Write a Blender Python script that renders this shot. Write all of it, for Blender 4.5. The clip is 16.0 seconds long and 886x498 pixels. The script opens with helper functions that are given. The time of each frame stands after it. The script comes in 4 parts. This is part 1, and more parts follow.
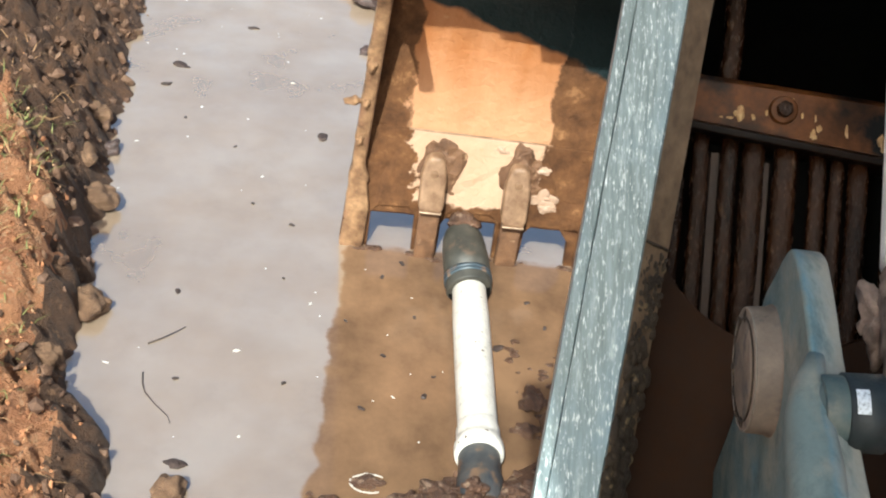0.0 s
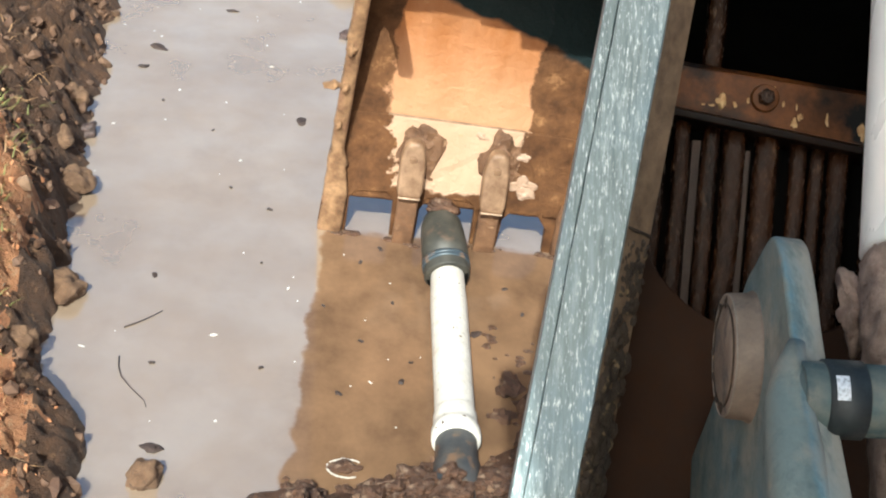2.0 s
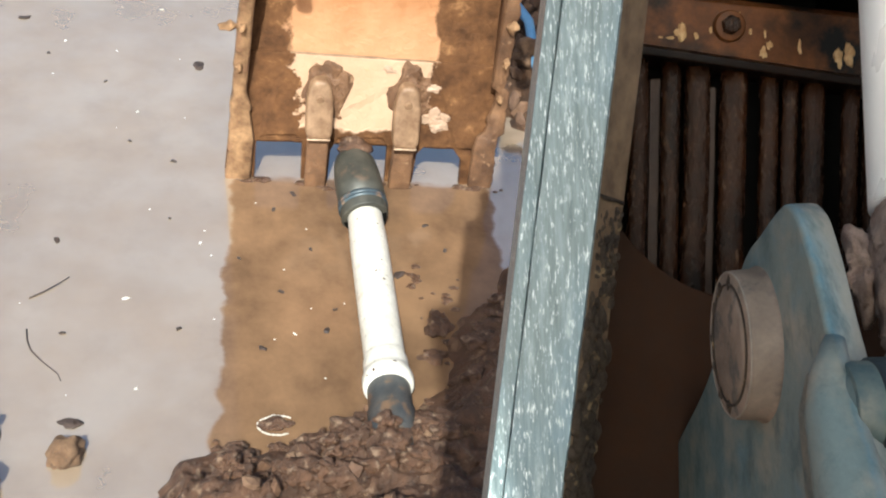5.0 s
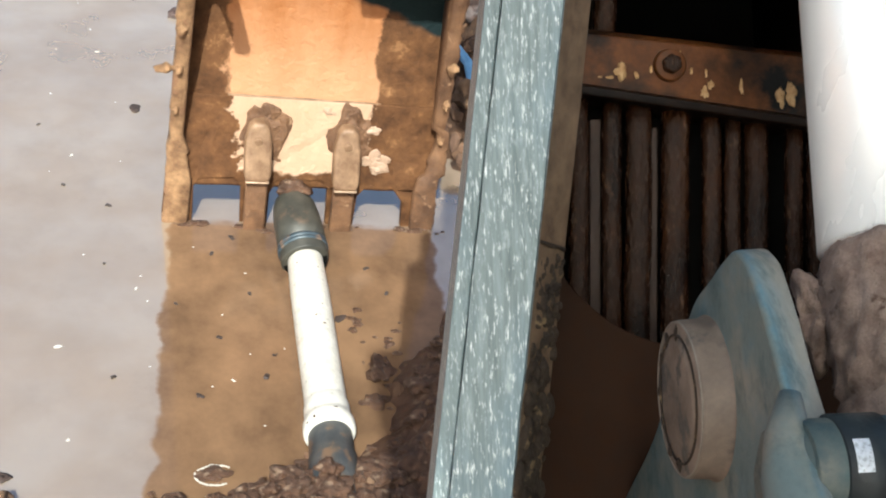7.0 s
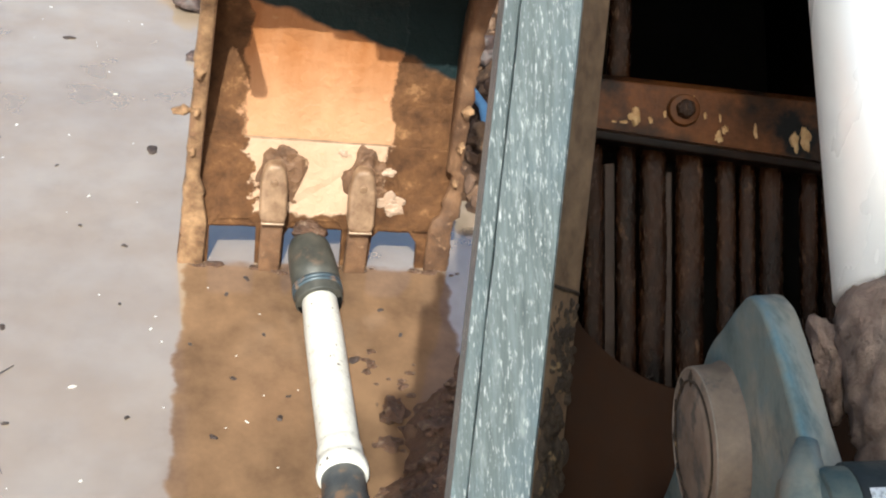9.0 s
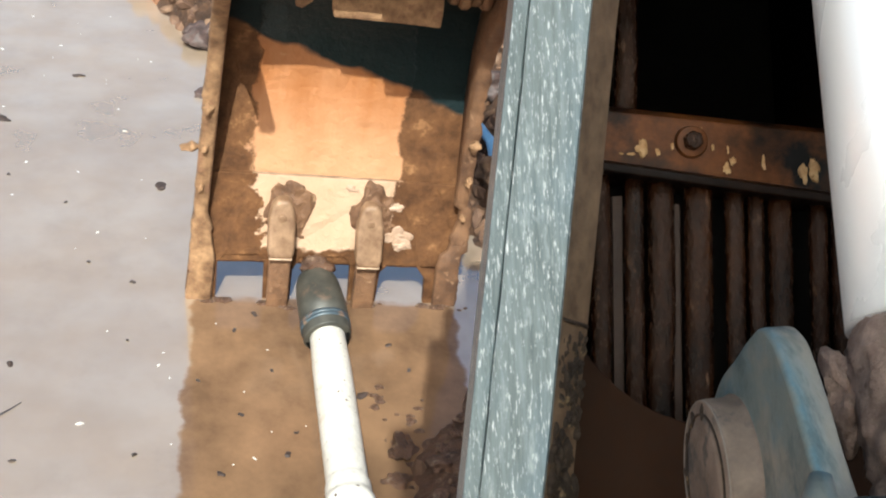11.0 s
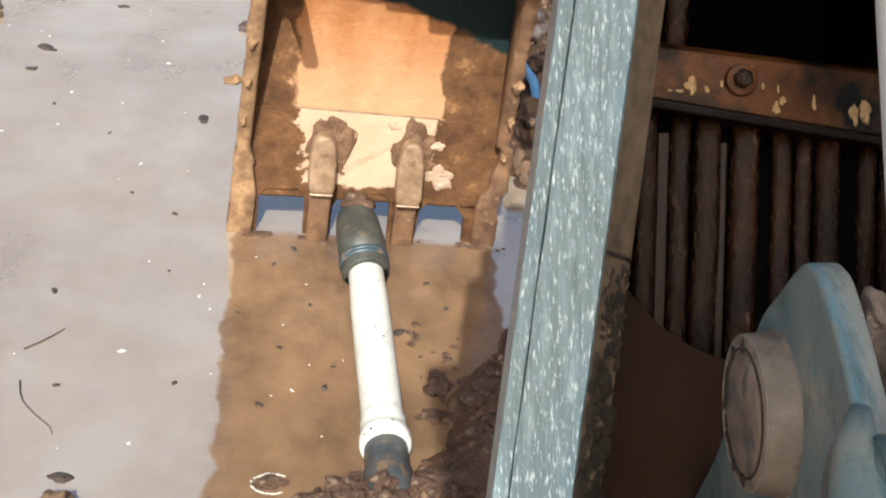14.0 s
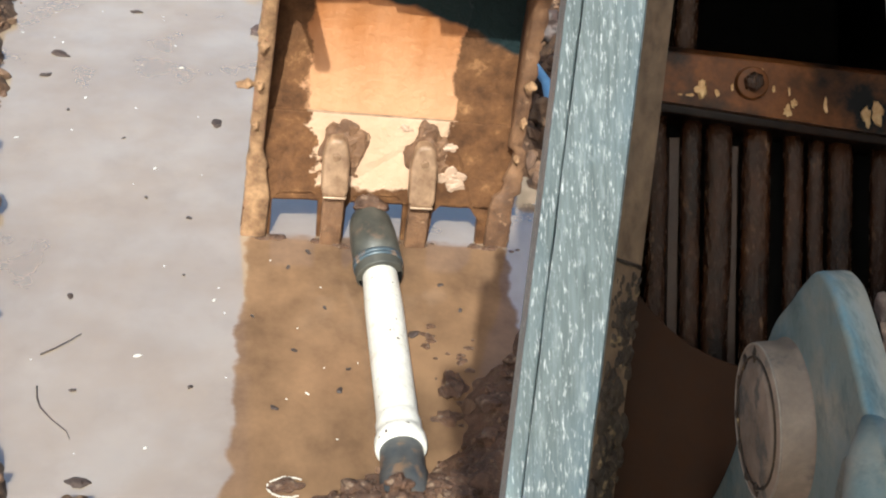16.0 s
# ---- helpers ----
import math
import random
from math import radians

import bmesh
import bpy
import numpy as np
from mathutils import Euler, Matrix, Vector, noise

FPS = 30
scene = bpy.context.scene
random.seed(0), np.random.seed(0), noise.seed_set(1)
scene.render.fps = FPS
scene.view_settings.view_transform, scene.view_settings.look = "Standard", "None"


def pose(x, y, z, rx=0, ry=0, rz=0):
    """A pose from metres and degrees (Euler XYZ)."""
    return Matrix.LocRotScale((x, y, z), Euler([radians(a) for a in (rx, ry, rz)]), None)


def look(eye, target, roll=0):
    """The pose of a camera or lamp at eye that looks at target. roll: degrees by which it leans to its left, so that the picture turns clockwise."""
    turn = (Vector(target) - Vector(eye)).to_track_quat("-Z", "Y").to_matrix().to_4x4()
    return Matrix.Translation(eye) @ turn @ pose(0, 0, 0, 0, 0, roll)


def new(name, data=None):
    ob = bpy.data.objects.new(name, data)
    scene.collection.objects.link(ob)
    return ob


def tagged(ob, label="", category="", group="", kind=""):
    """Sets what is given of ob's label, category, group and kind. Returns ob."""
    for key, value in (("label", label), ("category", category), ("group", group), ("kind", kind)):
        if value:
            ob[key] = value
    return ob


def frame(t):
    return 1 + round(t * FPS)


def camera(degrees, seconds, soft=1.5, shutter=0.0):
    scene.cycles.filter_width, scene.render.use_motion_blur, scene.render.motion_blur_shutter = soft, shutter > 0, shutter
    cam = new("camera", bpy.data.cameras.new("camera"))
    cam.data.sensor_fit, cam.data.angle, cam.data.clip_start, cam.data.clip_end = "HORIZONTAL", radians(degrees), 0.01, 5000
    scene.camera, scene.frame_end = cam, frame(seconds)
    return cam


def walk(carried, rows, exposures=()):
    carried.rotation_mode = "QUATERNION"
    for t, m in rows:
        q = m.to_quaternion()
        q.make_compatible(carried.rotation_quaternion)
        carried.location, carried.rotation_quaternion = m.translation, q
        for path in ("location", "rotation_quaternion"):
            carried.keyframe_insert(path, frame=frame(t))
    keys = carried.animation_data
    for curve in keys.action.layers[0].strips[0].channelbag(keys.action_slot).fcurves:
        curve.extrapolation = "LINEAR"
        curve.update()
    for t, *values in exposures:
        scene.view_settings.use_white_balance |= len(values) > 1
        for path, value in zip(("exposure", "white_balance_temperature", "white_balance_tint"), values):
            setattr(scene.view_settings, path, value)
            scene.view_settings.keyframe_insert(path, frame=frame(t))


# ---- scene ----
cam = camera(43.8, 16.0, soft=2.0)
PATH = [
    (0, (-0.248, -2.501, 1.677), (-0.124, -0.84, 0.569), 8.4),
    (0.5, (-0.249, -2.502, 1.678), (-0.128, -0.846, 0.563), 8.4),
    (1, (-0.25, -2.503, 1.678), (-0.134, -0.85, 0.558), 8.4),
    (1.5, (-0.249, -2.501, 1.677), (-0.108, -0.853, 0.553), 9.1),
    (2, (-0.25, -2.501, 1.676), (-0.083, -0.855, 0.553), 9.7),
    (2.5, (-0.252, -2.501, 1.676), (-0.088, -0.853, 0.554), 10.2),
    (3, (-0.251, -2.501, 1.676), (-0.14, -0.853, 0.548), 8.7),
    (3.5, (-0.252, -2.493, 1.676), (-0.151, -0.8, 0.617), 5.4),
    (4, (-0.254, -2.465, 1.665), (-0.058, -0.816, 0.55), 7.0),
    (4.5, (-0.254, -2.439, 1.65), (0.03, -0.849, 0.47), 9.1),
    (4.7, (-0.255, -2.432, 1.649), (0.051, -0.869, 0.439), 9.0),
    (6.8, (-0.247, -2.403, 1.636), (0.186, -0.817, 0.498), 10.3),
    (7, (-0.247, -2.404, 1.637), (0.183, -0.813, 0.504), 10.1),
    (7.5, (-0.247, -2.404, 1.637), (0.18, -0.798, 0.524), 10.2),
    (8, (-0.248, -2.405, 1.639), (0.171, -0.786, 0.542), 9.8),
    (8.5, (-0.248, -2.405, 1.639), (0.16, -0.777, 0.551), 9.6),
    (9, (-0.247, -2.404, 1.638), (0.155, -0.766, 0.563), 9.6),
    (11.5, (-0.246, -2.402, 1.636), (0.137, -0.722, 0.622), 8.8),
    (12, (-0.248, -2.405, 1.637), (0.139, -0.722, 0.629), 9.0),
    (12.5, (-0.247, -2.403, 1.636), (0.135, -0.719, 0.627), 9.0),
    (13, (-0.247, -2.403, 1.636), (0.129, -0.721, 0.622), 9.2),
    (13.5, (-0.246, -2.402, 1.634), (0.119, -0.737, 0.587), 9.4),
    (14, (-0.249, -2.407, 1.634), (0.073, -0.783, 0.512), 9.5),
    (14.5, (-0.249, -2.408, 1.635), (0.043, -0.795, 0.49), 9.2),
    (15, (-0.249, -2.408, 1.636), (0.041, -0.794, 0.49), 8.8),
    (15.5, (-0.248, -2.406, 1.636), (0.044, -0.787, 0.499), 8.5),
    (16, (-0.247, -2.404, 1.636), (0.049, -0.777, 0.511), 8.4),
]
walk(cam, [(t, look(eye, target, roll)) for t, eye, target, roll in PATH], exposures=[(0, 1.43, 6080, -1.5), (16, 1.43, 6080, -1.5)])


# ---- world, sun ----
SUN_TO = Vector((-0.155, -0.66, 0.706)).normalized()
world = bpy.data.worlds.new("world")
scene.world = world
world.use_nodes = True
wn = world.node_tree.nodes
sky = wn.new("ShaderNodeTexSky")
sky.sky_type = 'NISHITA'
sky.sun_disc = False
sky.sun_elevation = math.asin(SUN_TO.z)
sky.sun_rotation = math.atan2(SUN_TO.x, SUN_TO.y)
sky.air_density, sky.dust_density, sky.ozone_density = 0.8, 6.0, 1.0
world.node_tree.links.new(sky.outputs[0], wn["Background"].inputs[0])
wn["Background"].inputs[1].default_value = 0.085
sun = new("sun", bpy.data.lights.new("sun", 'SUN'))
sun.data.energy, sun.data.angle, sun.data.color = 3.0, radians(0.6), (1.0, 0.96, 0.91)
sun.matrix_world = look(SUN_TO * 20, (0, 0, 0))

# ---- materials ----


def nodes_of(name):
    m = bpy.data.materials.new(name)
    m.use_nodes = True
    nt = m.node_tree
    return m, nt, nt.nodes["Principled BSDF"]


def noise_tex(nt, scale, detail=6.0, rough=0.55, stretch=(1, 1, 1), seed=0.0):
    co = nt.nodes.new("ShaderNodeTexCoord")
    mp = nt.nodes.new("ShaderNodeMapping")
    mp.inputs["Scale"].default_value = stretch
    mp.inputs["Location"].default_value = (seed, seed * 0.7, seed * 1.3)
    tx = nt.nodes.new("ShaderNodeTexNoise")
    tx.inputs["Scale"].default_value, tx.inputs["Detail"].default_value = scale, detail
    tx.inputs["Roughness"].default_value = rough
    nt.links.new(co.outputs["Object"], mp.inputs[0])
    nt.links.new(mp.outputs[0], tx.inputs["Vector"])
    return tx.outputs["Fac"]


def ramp(nt, fac, stops):
    r = nt.nodes.new("ShaderNodeValToRGB")
    el = r.color_ramp.elements
    while len(el) < len(stops):
        el.new(0.5)
    for e, (p, c) in zip(el, stops):
        e.position, e.color = p, (*c, 1.0) if len(c) == 3 else c
    nt.links.new(fac, r.inputs[0])
    return r.outputs[0]


def mix(nt, fac, a, b, mode='MIX'):
    n = nt.nodes.new("ShaderNodeMix")
    n.data_type, n.blend_type = 'RGBA', mode
    for sock, v in ((n.inputs[0], fac), (n.inputs[6], a), (n.inputs[7], b)):
        if isinstance(v, (int, float)):
            sock.default_value = v
        elif isinstance(v, tuple):
            sock.default_value = (*v, 1.0)
        else:
            nt.links.new(v, sock)
    return n.outputs[2]


def bump(nt, bsdf, fac, strength, dist):
    b = nt.nodes.new("ShaderNodeBump")
    b.inputs["Strength"].default_value, b.inputs["Distance"].default_value = strength, dist
    nt.links.new(fac, b.inputs["Height"])
    nt.links.new(b.outputs[0], bsdf.inputs["Normal"])


def g(v):
    return (v, v, v)


def surface(name, dark, light, scale, rough=(0.6, 0.9), bump_size=0.004, bump_strength=0.6, spots=None, spot_scale=30, spot_at=(0.58, 0.64),
            metal=0.0, stretch=(1, 1, 1), seed=0.0, random_tint=0.0, spec=0.5):
    """Two scales of colour variation, a third for spots of another colour, and relief."""
    m, nt, b = nodes_of(name)
    big = noise_tex(nt, scale, 5, 0.6, stretch, seed)
    fine = noise_tex(nt, scale * 9, 8, 0.65, stretch, seed + 3)
    col = ramp(nt, big, [(0.32, dark), (0.68, light)])
    col = mix(nt, 0.55, col, ramp(nt, fine, [(0.3, g(0.55)), (0.7, g(1.0))]), 'MULTIPLY')
    if spots:
        sp = noise_tex(nt, spot_scale, 6, 0.6, stretch, seed + 7)
        col = mix(nt, ramp(nt, sp, [(spot_at[0], g(0)), (spot_at[1], g(1))]), col, spots)
    if random_tint:
        info = nt.nodes.new("ShaderNodeNewGeometry")
        col = mix(nt, random_tint, col, ramp(nt, info.outputs["Random Per Island"], [(0.0, (0.18, 0.10, 0.06)), (0.45, (0.36, 0.23, 0.145)),
                                                                                    (0.75, (0.22, 0.12, 0.08)), (1.0, (0.50, 0.40, 0.31))]), 'MULTIPLY')
    nt.links.new(col, b.inputs["Base Color"])
    nt.links.new(ramp(nt, fine, [(0.3, g(rough[0])), (0.7, g(rough[1]))]), b.inputs["Roughness"])
    b.inputs["Metallic"].default_value = metal
    b.inputs["Specular IOR Level"].default_value = spec
    bump(nt, b, fine, bump_strength, bump_size)
    return m


M_SOIL = surface("dry_soil", (0.30, 0.115, 0.048), (0.58, 0.275, 0.128), 16, bump_size=0.03, bump_strength=1.0, spots=(0.45, 0.26, 0.14), spot_scale=38)
M_MUD = surface("wet_mud", (0.048, 0.022, 0.012), (0.145, 0.072, 0.040), 22, (0.22, 0.65), 0.008, 0.9, spots=(0.20, 0.13, 0.085), spot_scale=45)
M_WETBANK = surface("wet_bank_soil", (0.046, 0.021, 0.010), (0.135, 0.064, 0.029), 20, (0.5, 0.9), 0.02, 1.0, spots=(0.22, 0.12, 0.06), spot_scale=40, spot_at=(0.6, 0.7))
M_STONE = surface("gravel", (0.22, 0.14, 0.09), (0.42, 0.30, 0.21), 25, (0.6, 0.95), 0.003, 0.6, random_tint=0.85)
M_ROCK = surface("bank_stone", (0.10, 0.050, 0.024), (0.25, 0.145, 0.080), 26, (0.6, 0.95), 0.008, 0.9, spots=(0.09, 0.05, 0.028), spot_scale=30)
M_DARKSTONE = surface("dark_stone", (0.035, 0.025, 0.022), (0.10, 0.06, 0.05), 40, (0.4, 0.8), 0.002)
M_GRASS = surface("dry_grass", (0.30, 0.16, 0.07), (0.46, 0.28, 0.14), 20, bump_size=0.001)
M_GREEN = surface("green_grass", (0.10, 0.12, 0.03), (0.22, 0.22, 0.07), 20, bump_size=0.001)
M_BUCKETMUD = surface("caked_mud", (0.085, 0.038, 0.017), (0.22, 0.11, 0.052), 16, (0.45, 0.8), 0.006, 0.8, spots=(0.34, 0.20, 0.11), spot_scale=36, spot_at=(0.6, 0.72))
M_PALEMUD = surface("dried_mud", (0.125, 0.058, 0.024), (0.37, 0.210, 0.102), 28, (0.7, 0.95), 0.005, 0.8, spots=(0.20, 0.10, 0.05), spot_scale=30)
M_TOOTH = surface("worn_tooth_steel", (0.15, 0.080, 0.042), (0.31, 0.190, 0.110), 30, (0.4, 0.65), 0.0015, 0.5, metal=0.1)
M_GLINT = surface("painted_highlight", (0.32, 0.21, 0.13), (0.50, 0.36, 0.25), 60, (0.3, 0.5), 0.0006, 0.4, metal=0.4)
M_PVC = surface("white_pvc", (0.60, 0.54, 0.46), (0.70, 0.66, 0.59), 8, (0.25, 0.4), 0.0002, 0.2, spots=(0.44, 0.33, 0.24), spot_scale=13, spot_at=(0.62, 0.74))
M_BARE = surface("bare_pale_steel", (0.36, 0.225, 0.14), (0.47, 0.33, 0.24), 18, (0.4, 0.6), 0.001, 0.4)
M_RUBBER = surface("black_rubber", (0.026, 0.026, 0.022), (0.070, 0.064, 0.050), 18, (0.4, 0.65), 0.001, 0.4, spots=(0.11, 0.07, 0.045), spot_scale=16, spot_at=(0.6, 0.72))
M_BLUEBLACK = surface("dark_polyethylene", (0.03, 0.045, 0.06), (0.06, 0.085, 0.10), 20, (0.3, 0.5), 0.001, 0.3, spots=(0.15, 0.10, 0.07), spot_scale=22)
M_FITTING = surface("muddy_dark_plastic", (0.034, 0.038, 0.042), (0.085, 0.078, 0.070), 20, (0.35, 0.6), 0.001, 0.3, spots=(0.14, 0.085, 0.05), spot_scale=24, spot_at=(0.52, 0.62))
M_BLUEPIPE = surface("blue_polyethylene", (0.10, 0.24, 0.46), (0.18, 0.36, 0.58), 14, (0.3, 0.5), 0.001, 0.3)
# paler spots on the hoses are painted-in glints
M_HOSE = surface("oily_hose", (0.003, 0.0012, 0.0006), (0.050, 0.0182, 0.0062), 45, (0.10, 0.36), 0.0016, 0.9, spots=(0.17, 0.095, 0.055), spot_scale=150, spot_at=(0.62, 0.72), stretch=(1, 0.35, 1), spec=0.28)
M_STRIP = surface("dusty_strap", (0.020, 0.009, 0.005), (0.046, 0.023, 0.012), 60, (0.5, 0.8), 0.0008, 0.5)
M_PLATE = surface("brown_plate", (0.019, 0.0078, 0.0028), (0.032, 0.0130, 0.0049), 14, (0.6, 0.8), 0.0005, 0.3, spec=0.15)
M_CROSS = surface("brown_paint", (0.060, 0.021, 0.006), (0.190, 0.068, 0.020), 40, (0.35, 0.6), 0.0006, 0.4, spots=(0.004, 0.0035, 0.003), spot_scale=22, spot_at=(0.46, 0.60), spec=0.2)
M_FLANGE = surface("dark_flange", (0.004, 0.0022, 0.0014), (0.018, 0.008, 0.004), 60, (0.3, 0.6), 0.0006, 0.5, spec=0.15)
M_CAST = surface("worn_green_grey_casting", (0.040, 0.078, 0.084), (0.165, 0.165, 0.135), 60, (0.4, 0.7), 0.0006, 0.5, spots=(0.030, 0.062, 0.070), spot_scale=80, spot_at=(0.52, 0.66))
M_BOSS = surface("dusty_boss", (0.125, 0.094, 0.069), (0.255, 0.198, 0.150), 60, (0.5, 0.8), 0.0005, 0.5, spots=(0.075, 0.068, 0.058), spot_scale=50)
M_GLAND = surface("mud_caked_gland", (0.36, 0.240, 0.185), (0.74, 0.560, 0.455), 110, (0.22, 0.7), 0.003, 1.0, spots=(0.22, 0.13, 0.09), spot_scale=120, spot_at=(0.62, 0.7))
M_BARSIDE = surface("muddy_bar_side", (0.095, 0.058, 0.031), (0.230, 0.150, 0.085), 90, (0.6, 0.9), 0.0008, 0.6)
M_CRUST = surface("mud_crust", (0.016, 0.009, 0.004), (0.046, 0.028, 0.013), 90, (0.5, 0.8), 0.002, 0.8, spots=(0.20, 0.14, 0.07), spot_scale=140)
M_LEAF = surface("brown_leaf", (0.026, 0.017, 0.014), (0.065, 0.040, 0.031), 60, (0.5, 0.8), 0.0005)
M_LABEL = surface("silver_label", (0.5, 0.55, 0.6), (0.85, 0.88, 0.9), 90, (0.2, 0.4), 0.0005, 0.4, metal=0.3)
M_COLLAR = surface("black_collar", (0.008, 0.011, 0.012), (0.022, 0.032, 0.034), 60, (0.4, 0.6), 0.0004)
# near-black in place of shade inside boom and coupling; also colours the machine body
M_BLACK = surface("shade_and_body_black", (0.003, 0.003, 0.003), (0.007, 0.006, 0.005), 20, (0.8, 0.95), 0.001, spec=0.1)


def chrome():
    m, nt, b = nodes_of("chrome")
    b.inputs["Base Color"].default_value = (0.97, 0.97, 0.96, 1)
    b.inputs["Metallic"].default_value = 0.2
    n = noise_tex(nt, 60, 3, 0.5, (1, 0.1, 1))
    nt.links.new(ramp(nt, n, [(0.3, g(0.24)), (0.7, g(0.34))]), b.inputs["Roughness"])
    return m


M_CHROME = chrome()


def scraped_bar():
    """Blue-grey painted steel, worn bright along its length with short pale scratches."""
    m, nt, b = nodes_of("scraped_blue_grey_steel")
    long_ = noise_tex(nt, 330, 6, 0.7, (1.0, 0.07, 1.0))
    fleck = noise_tex(nt, 1050, 5, 0.65, (1.0, 0.17, 1.0), 4)
    blotch = noise_tex(nt, 30, 5, 0.6, (1, 0.5, 1), 9)
    col = ramp(nt, long_, [(0.32, (0.075, 0.106, 0.112)), (0.68, (0.215, 0.268, 0.275))])
    col = mix(nt, ramp(nt, blotch, [(0.45, g(0)), (0.75, g(0.6))]), col, (0.13, 0.21, 0.27))
    col = mix(nt, ramp(nt, fleck, [(0.56, g(0)), (0.70, g(0.95))]), col, (0.74, 0.80, 0.81))
    smear = noise_tex(nt, 240, 6, 0.7, (1.0, 0.22, 1.0), 19)
    col = mix(nt, ramp(nt, smear, [(0.55, g(0)), (0.70, g(0.6))]), col, (0.40, 0.47, 0.48))
    nt.links.new(col, b.inputs["Base Color"])
    b.inputs["Metallic"].default_value = 0.2
    nt.links.new(ramp(nt, long_, [(0.3, g(0.3)), (0.7, g(0.55))]), b.inputs["Roughness"])
    bump(nt, b, fleck, 0.4, 0.0004)
    return m


M_BAR = scraped_bar()


def bucket_plate(name, low_tone, high_tone, half, rag_size):
    """Polished tan steel with an uneven edge, between caked mud at both sides."""
    m, nt, b = nodes_of(name)
    co = nt.nodes.new("ShaderNodeTexCoord")
    sep = nt.nodes.new("ShaderNodeSeparateXYZ")
    nt.links.new(co.outputs["Object"], sep.inputs[0])
    rag = noise_tex(nt, 10, 6, 0.6, (1, 1, 1), 2)

    def math_(op, a, bb):
        n = nt.nodes.new("ShaderNodeMath")
        n.operation = op
        for s, v in zip(n.inputs, (a, bb)):
            if isinstance(v, (int, float)):
                s.default_value = v
            else:
                nt.links.new(v, s)
        return n.outputs[0]
    # distance from the middle line of the worn patch, with a ragged edge
    off = math_('ABSOLUTE', math_('SUBTRACT', sep.outputs[0], -0.010), 0)
    edge = math_('ADD', off, math_('MULTIPLY', math_('SUBTRACT', rag, 0.5), rag_size))
    mud = ramp(nt, edge, [(half, g(0)), (half + 0.008, g(1))])
    foot = math_('ADD', sep.outputs[2], math_('MULTIPLY', math_('SUBTRACT', rag, 0.5), 0.08))
    mud = mix(nt, ramp(nt, foot, [(0.150, g(1)), (0.158, g(0))]), mud, g(1.0))
    speck = noise_tex(nt, 26, 6, 0.65, (1, 1, 1), 5)
    clean = ramp(nt, noise_tex(nt, 7, 5, 0.6, (2, 1, 0.5), 8), [(0.3, low_tone), (0.7, high_tone)])
    # paler towards the foot
    clean = mix(nt, ramp(nt, sep.outputs[2], [(0.36, g(0.55)), (0.56, g(0.0))]), clean, (0.43, 0.265, 0.155))
    clean = mix(nt, ramp(nt, speck, [(0.62, g(0)), (0.74, g(0.55))]), clean, (0.42, 0.23, 0.11))
    dirt = ramp(nt, noise_tex(nt, 18, 7, 0.65, (1, 1, 1), 12), [(0.28, (0.042, 0.017, 0.007)), (0.6, (0.125, 0.056, 0.022)), (0.74, (0.27, 0.138, 0.060))])
    # the linkage's shadow over the upper curve, painted dark teal into the colour
    shade_height = math_('ADD', sep.outputs[2], math_('MULTIPLY', sep.outputs[0], 0.36))
    shade_height = math_('ADD', shade_height, math_('MULTIPLY', math_('SUBTRACT', noise_tex(nt, 11, 2, 0.4, (1, 1, 1), 31), 0.5), 0.06))
    paint = ramp(nt, shade_height, [(0.628, g(0)), (0.640, g(1))])
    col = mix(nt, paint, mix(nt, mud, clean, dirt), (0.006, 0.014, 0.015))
    nt.links.new(col, b.inputs["Base Color"])
    nt.links.new(ramp(nt, mud, [(0, g(0.42)), (1, g(0.75))]), b.inputs["Roughness"])
    b.inputs["Specular IOR Level"].default_value = 0.2
    hgt = mix(nt, 0.5, mud, ramp(nt, speck, [(0.2, g(0)), (0.8, g(1))]))
    lumps = noise_tex(nt, 30, 7, 0.7, (1, 1, 1), 17)
    bump(nt, b, mix(nt, mud, hgt, lumps), 0.8, 0.012)
    return m


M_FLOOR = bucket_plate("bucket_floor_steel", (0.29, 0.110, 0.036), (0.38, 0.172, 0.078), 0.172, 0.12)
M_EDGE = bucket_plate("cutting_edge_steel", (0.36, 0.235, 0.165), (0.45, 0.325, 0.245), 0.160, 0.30)


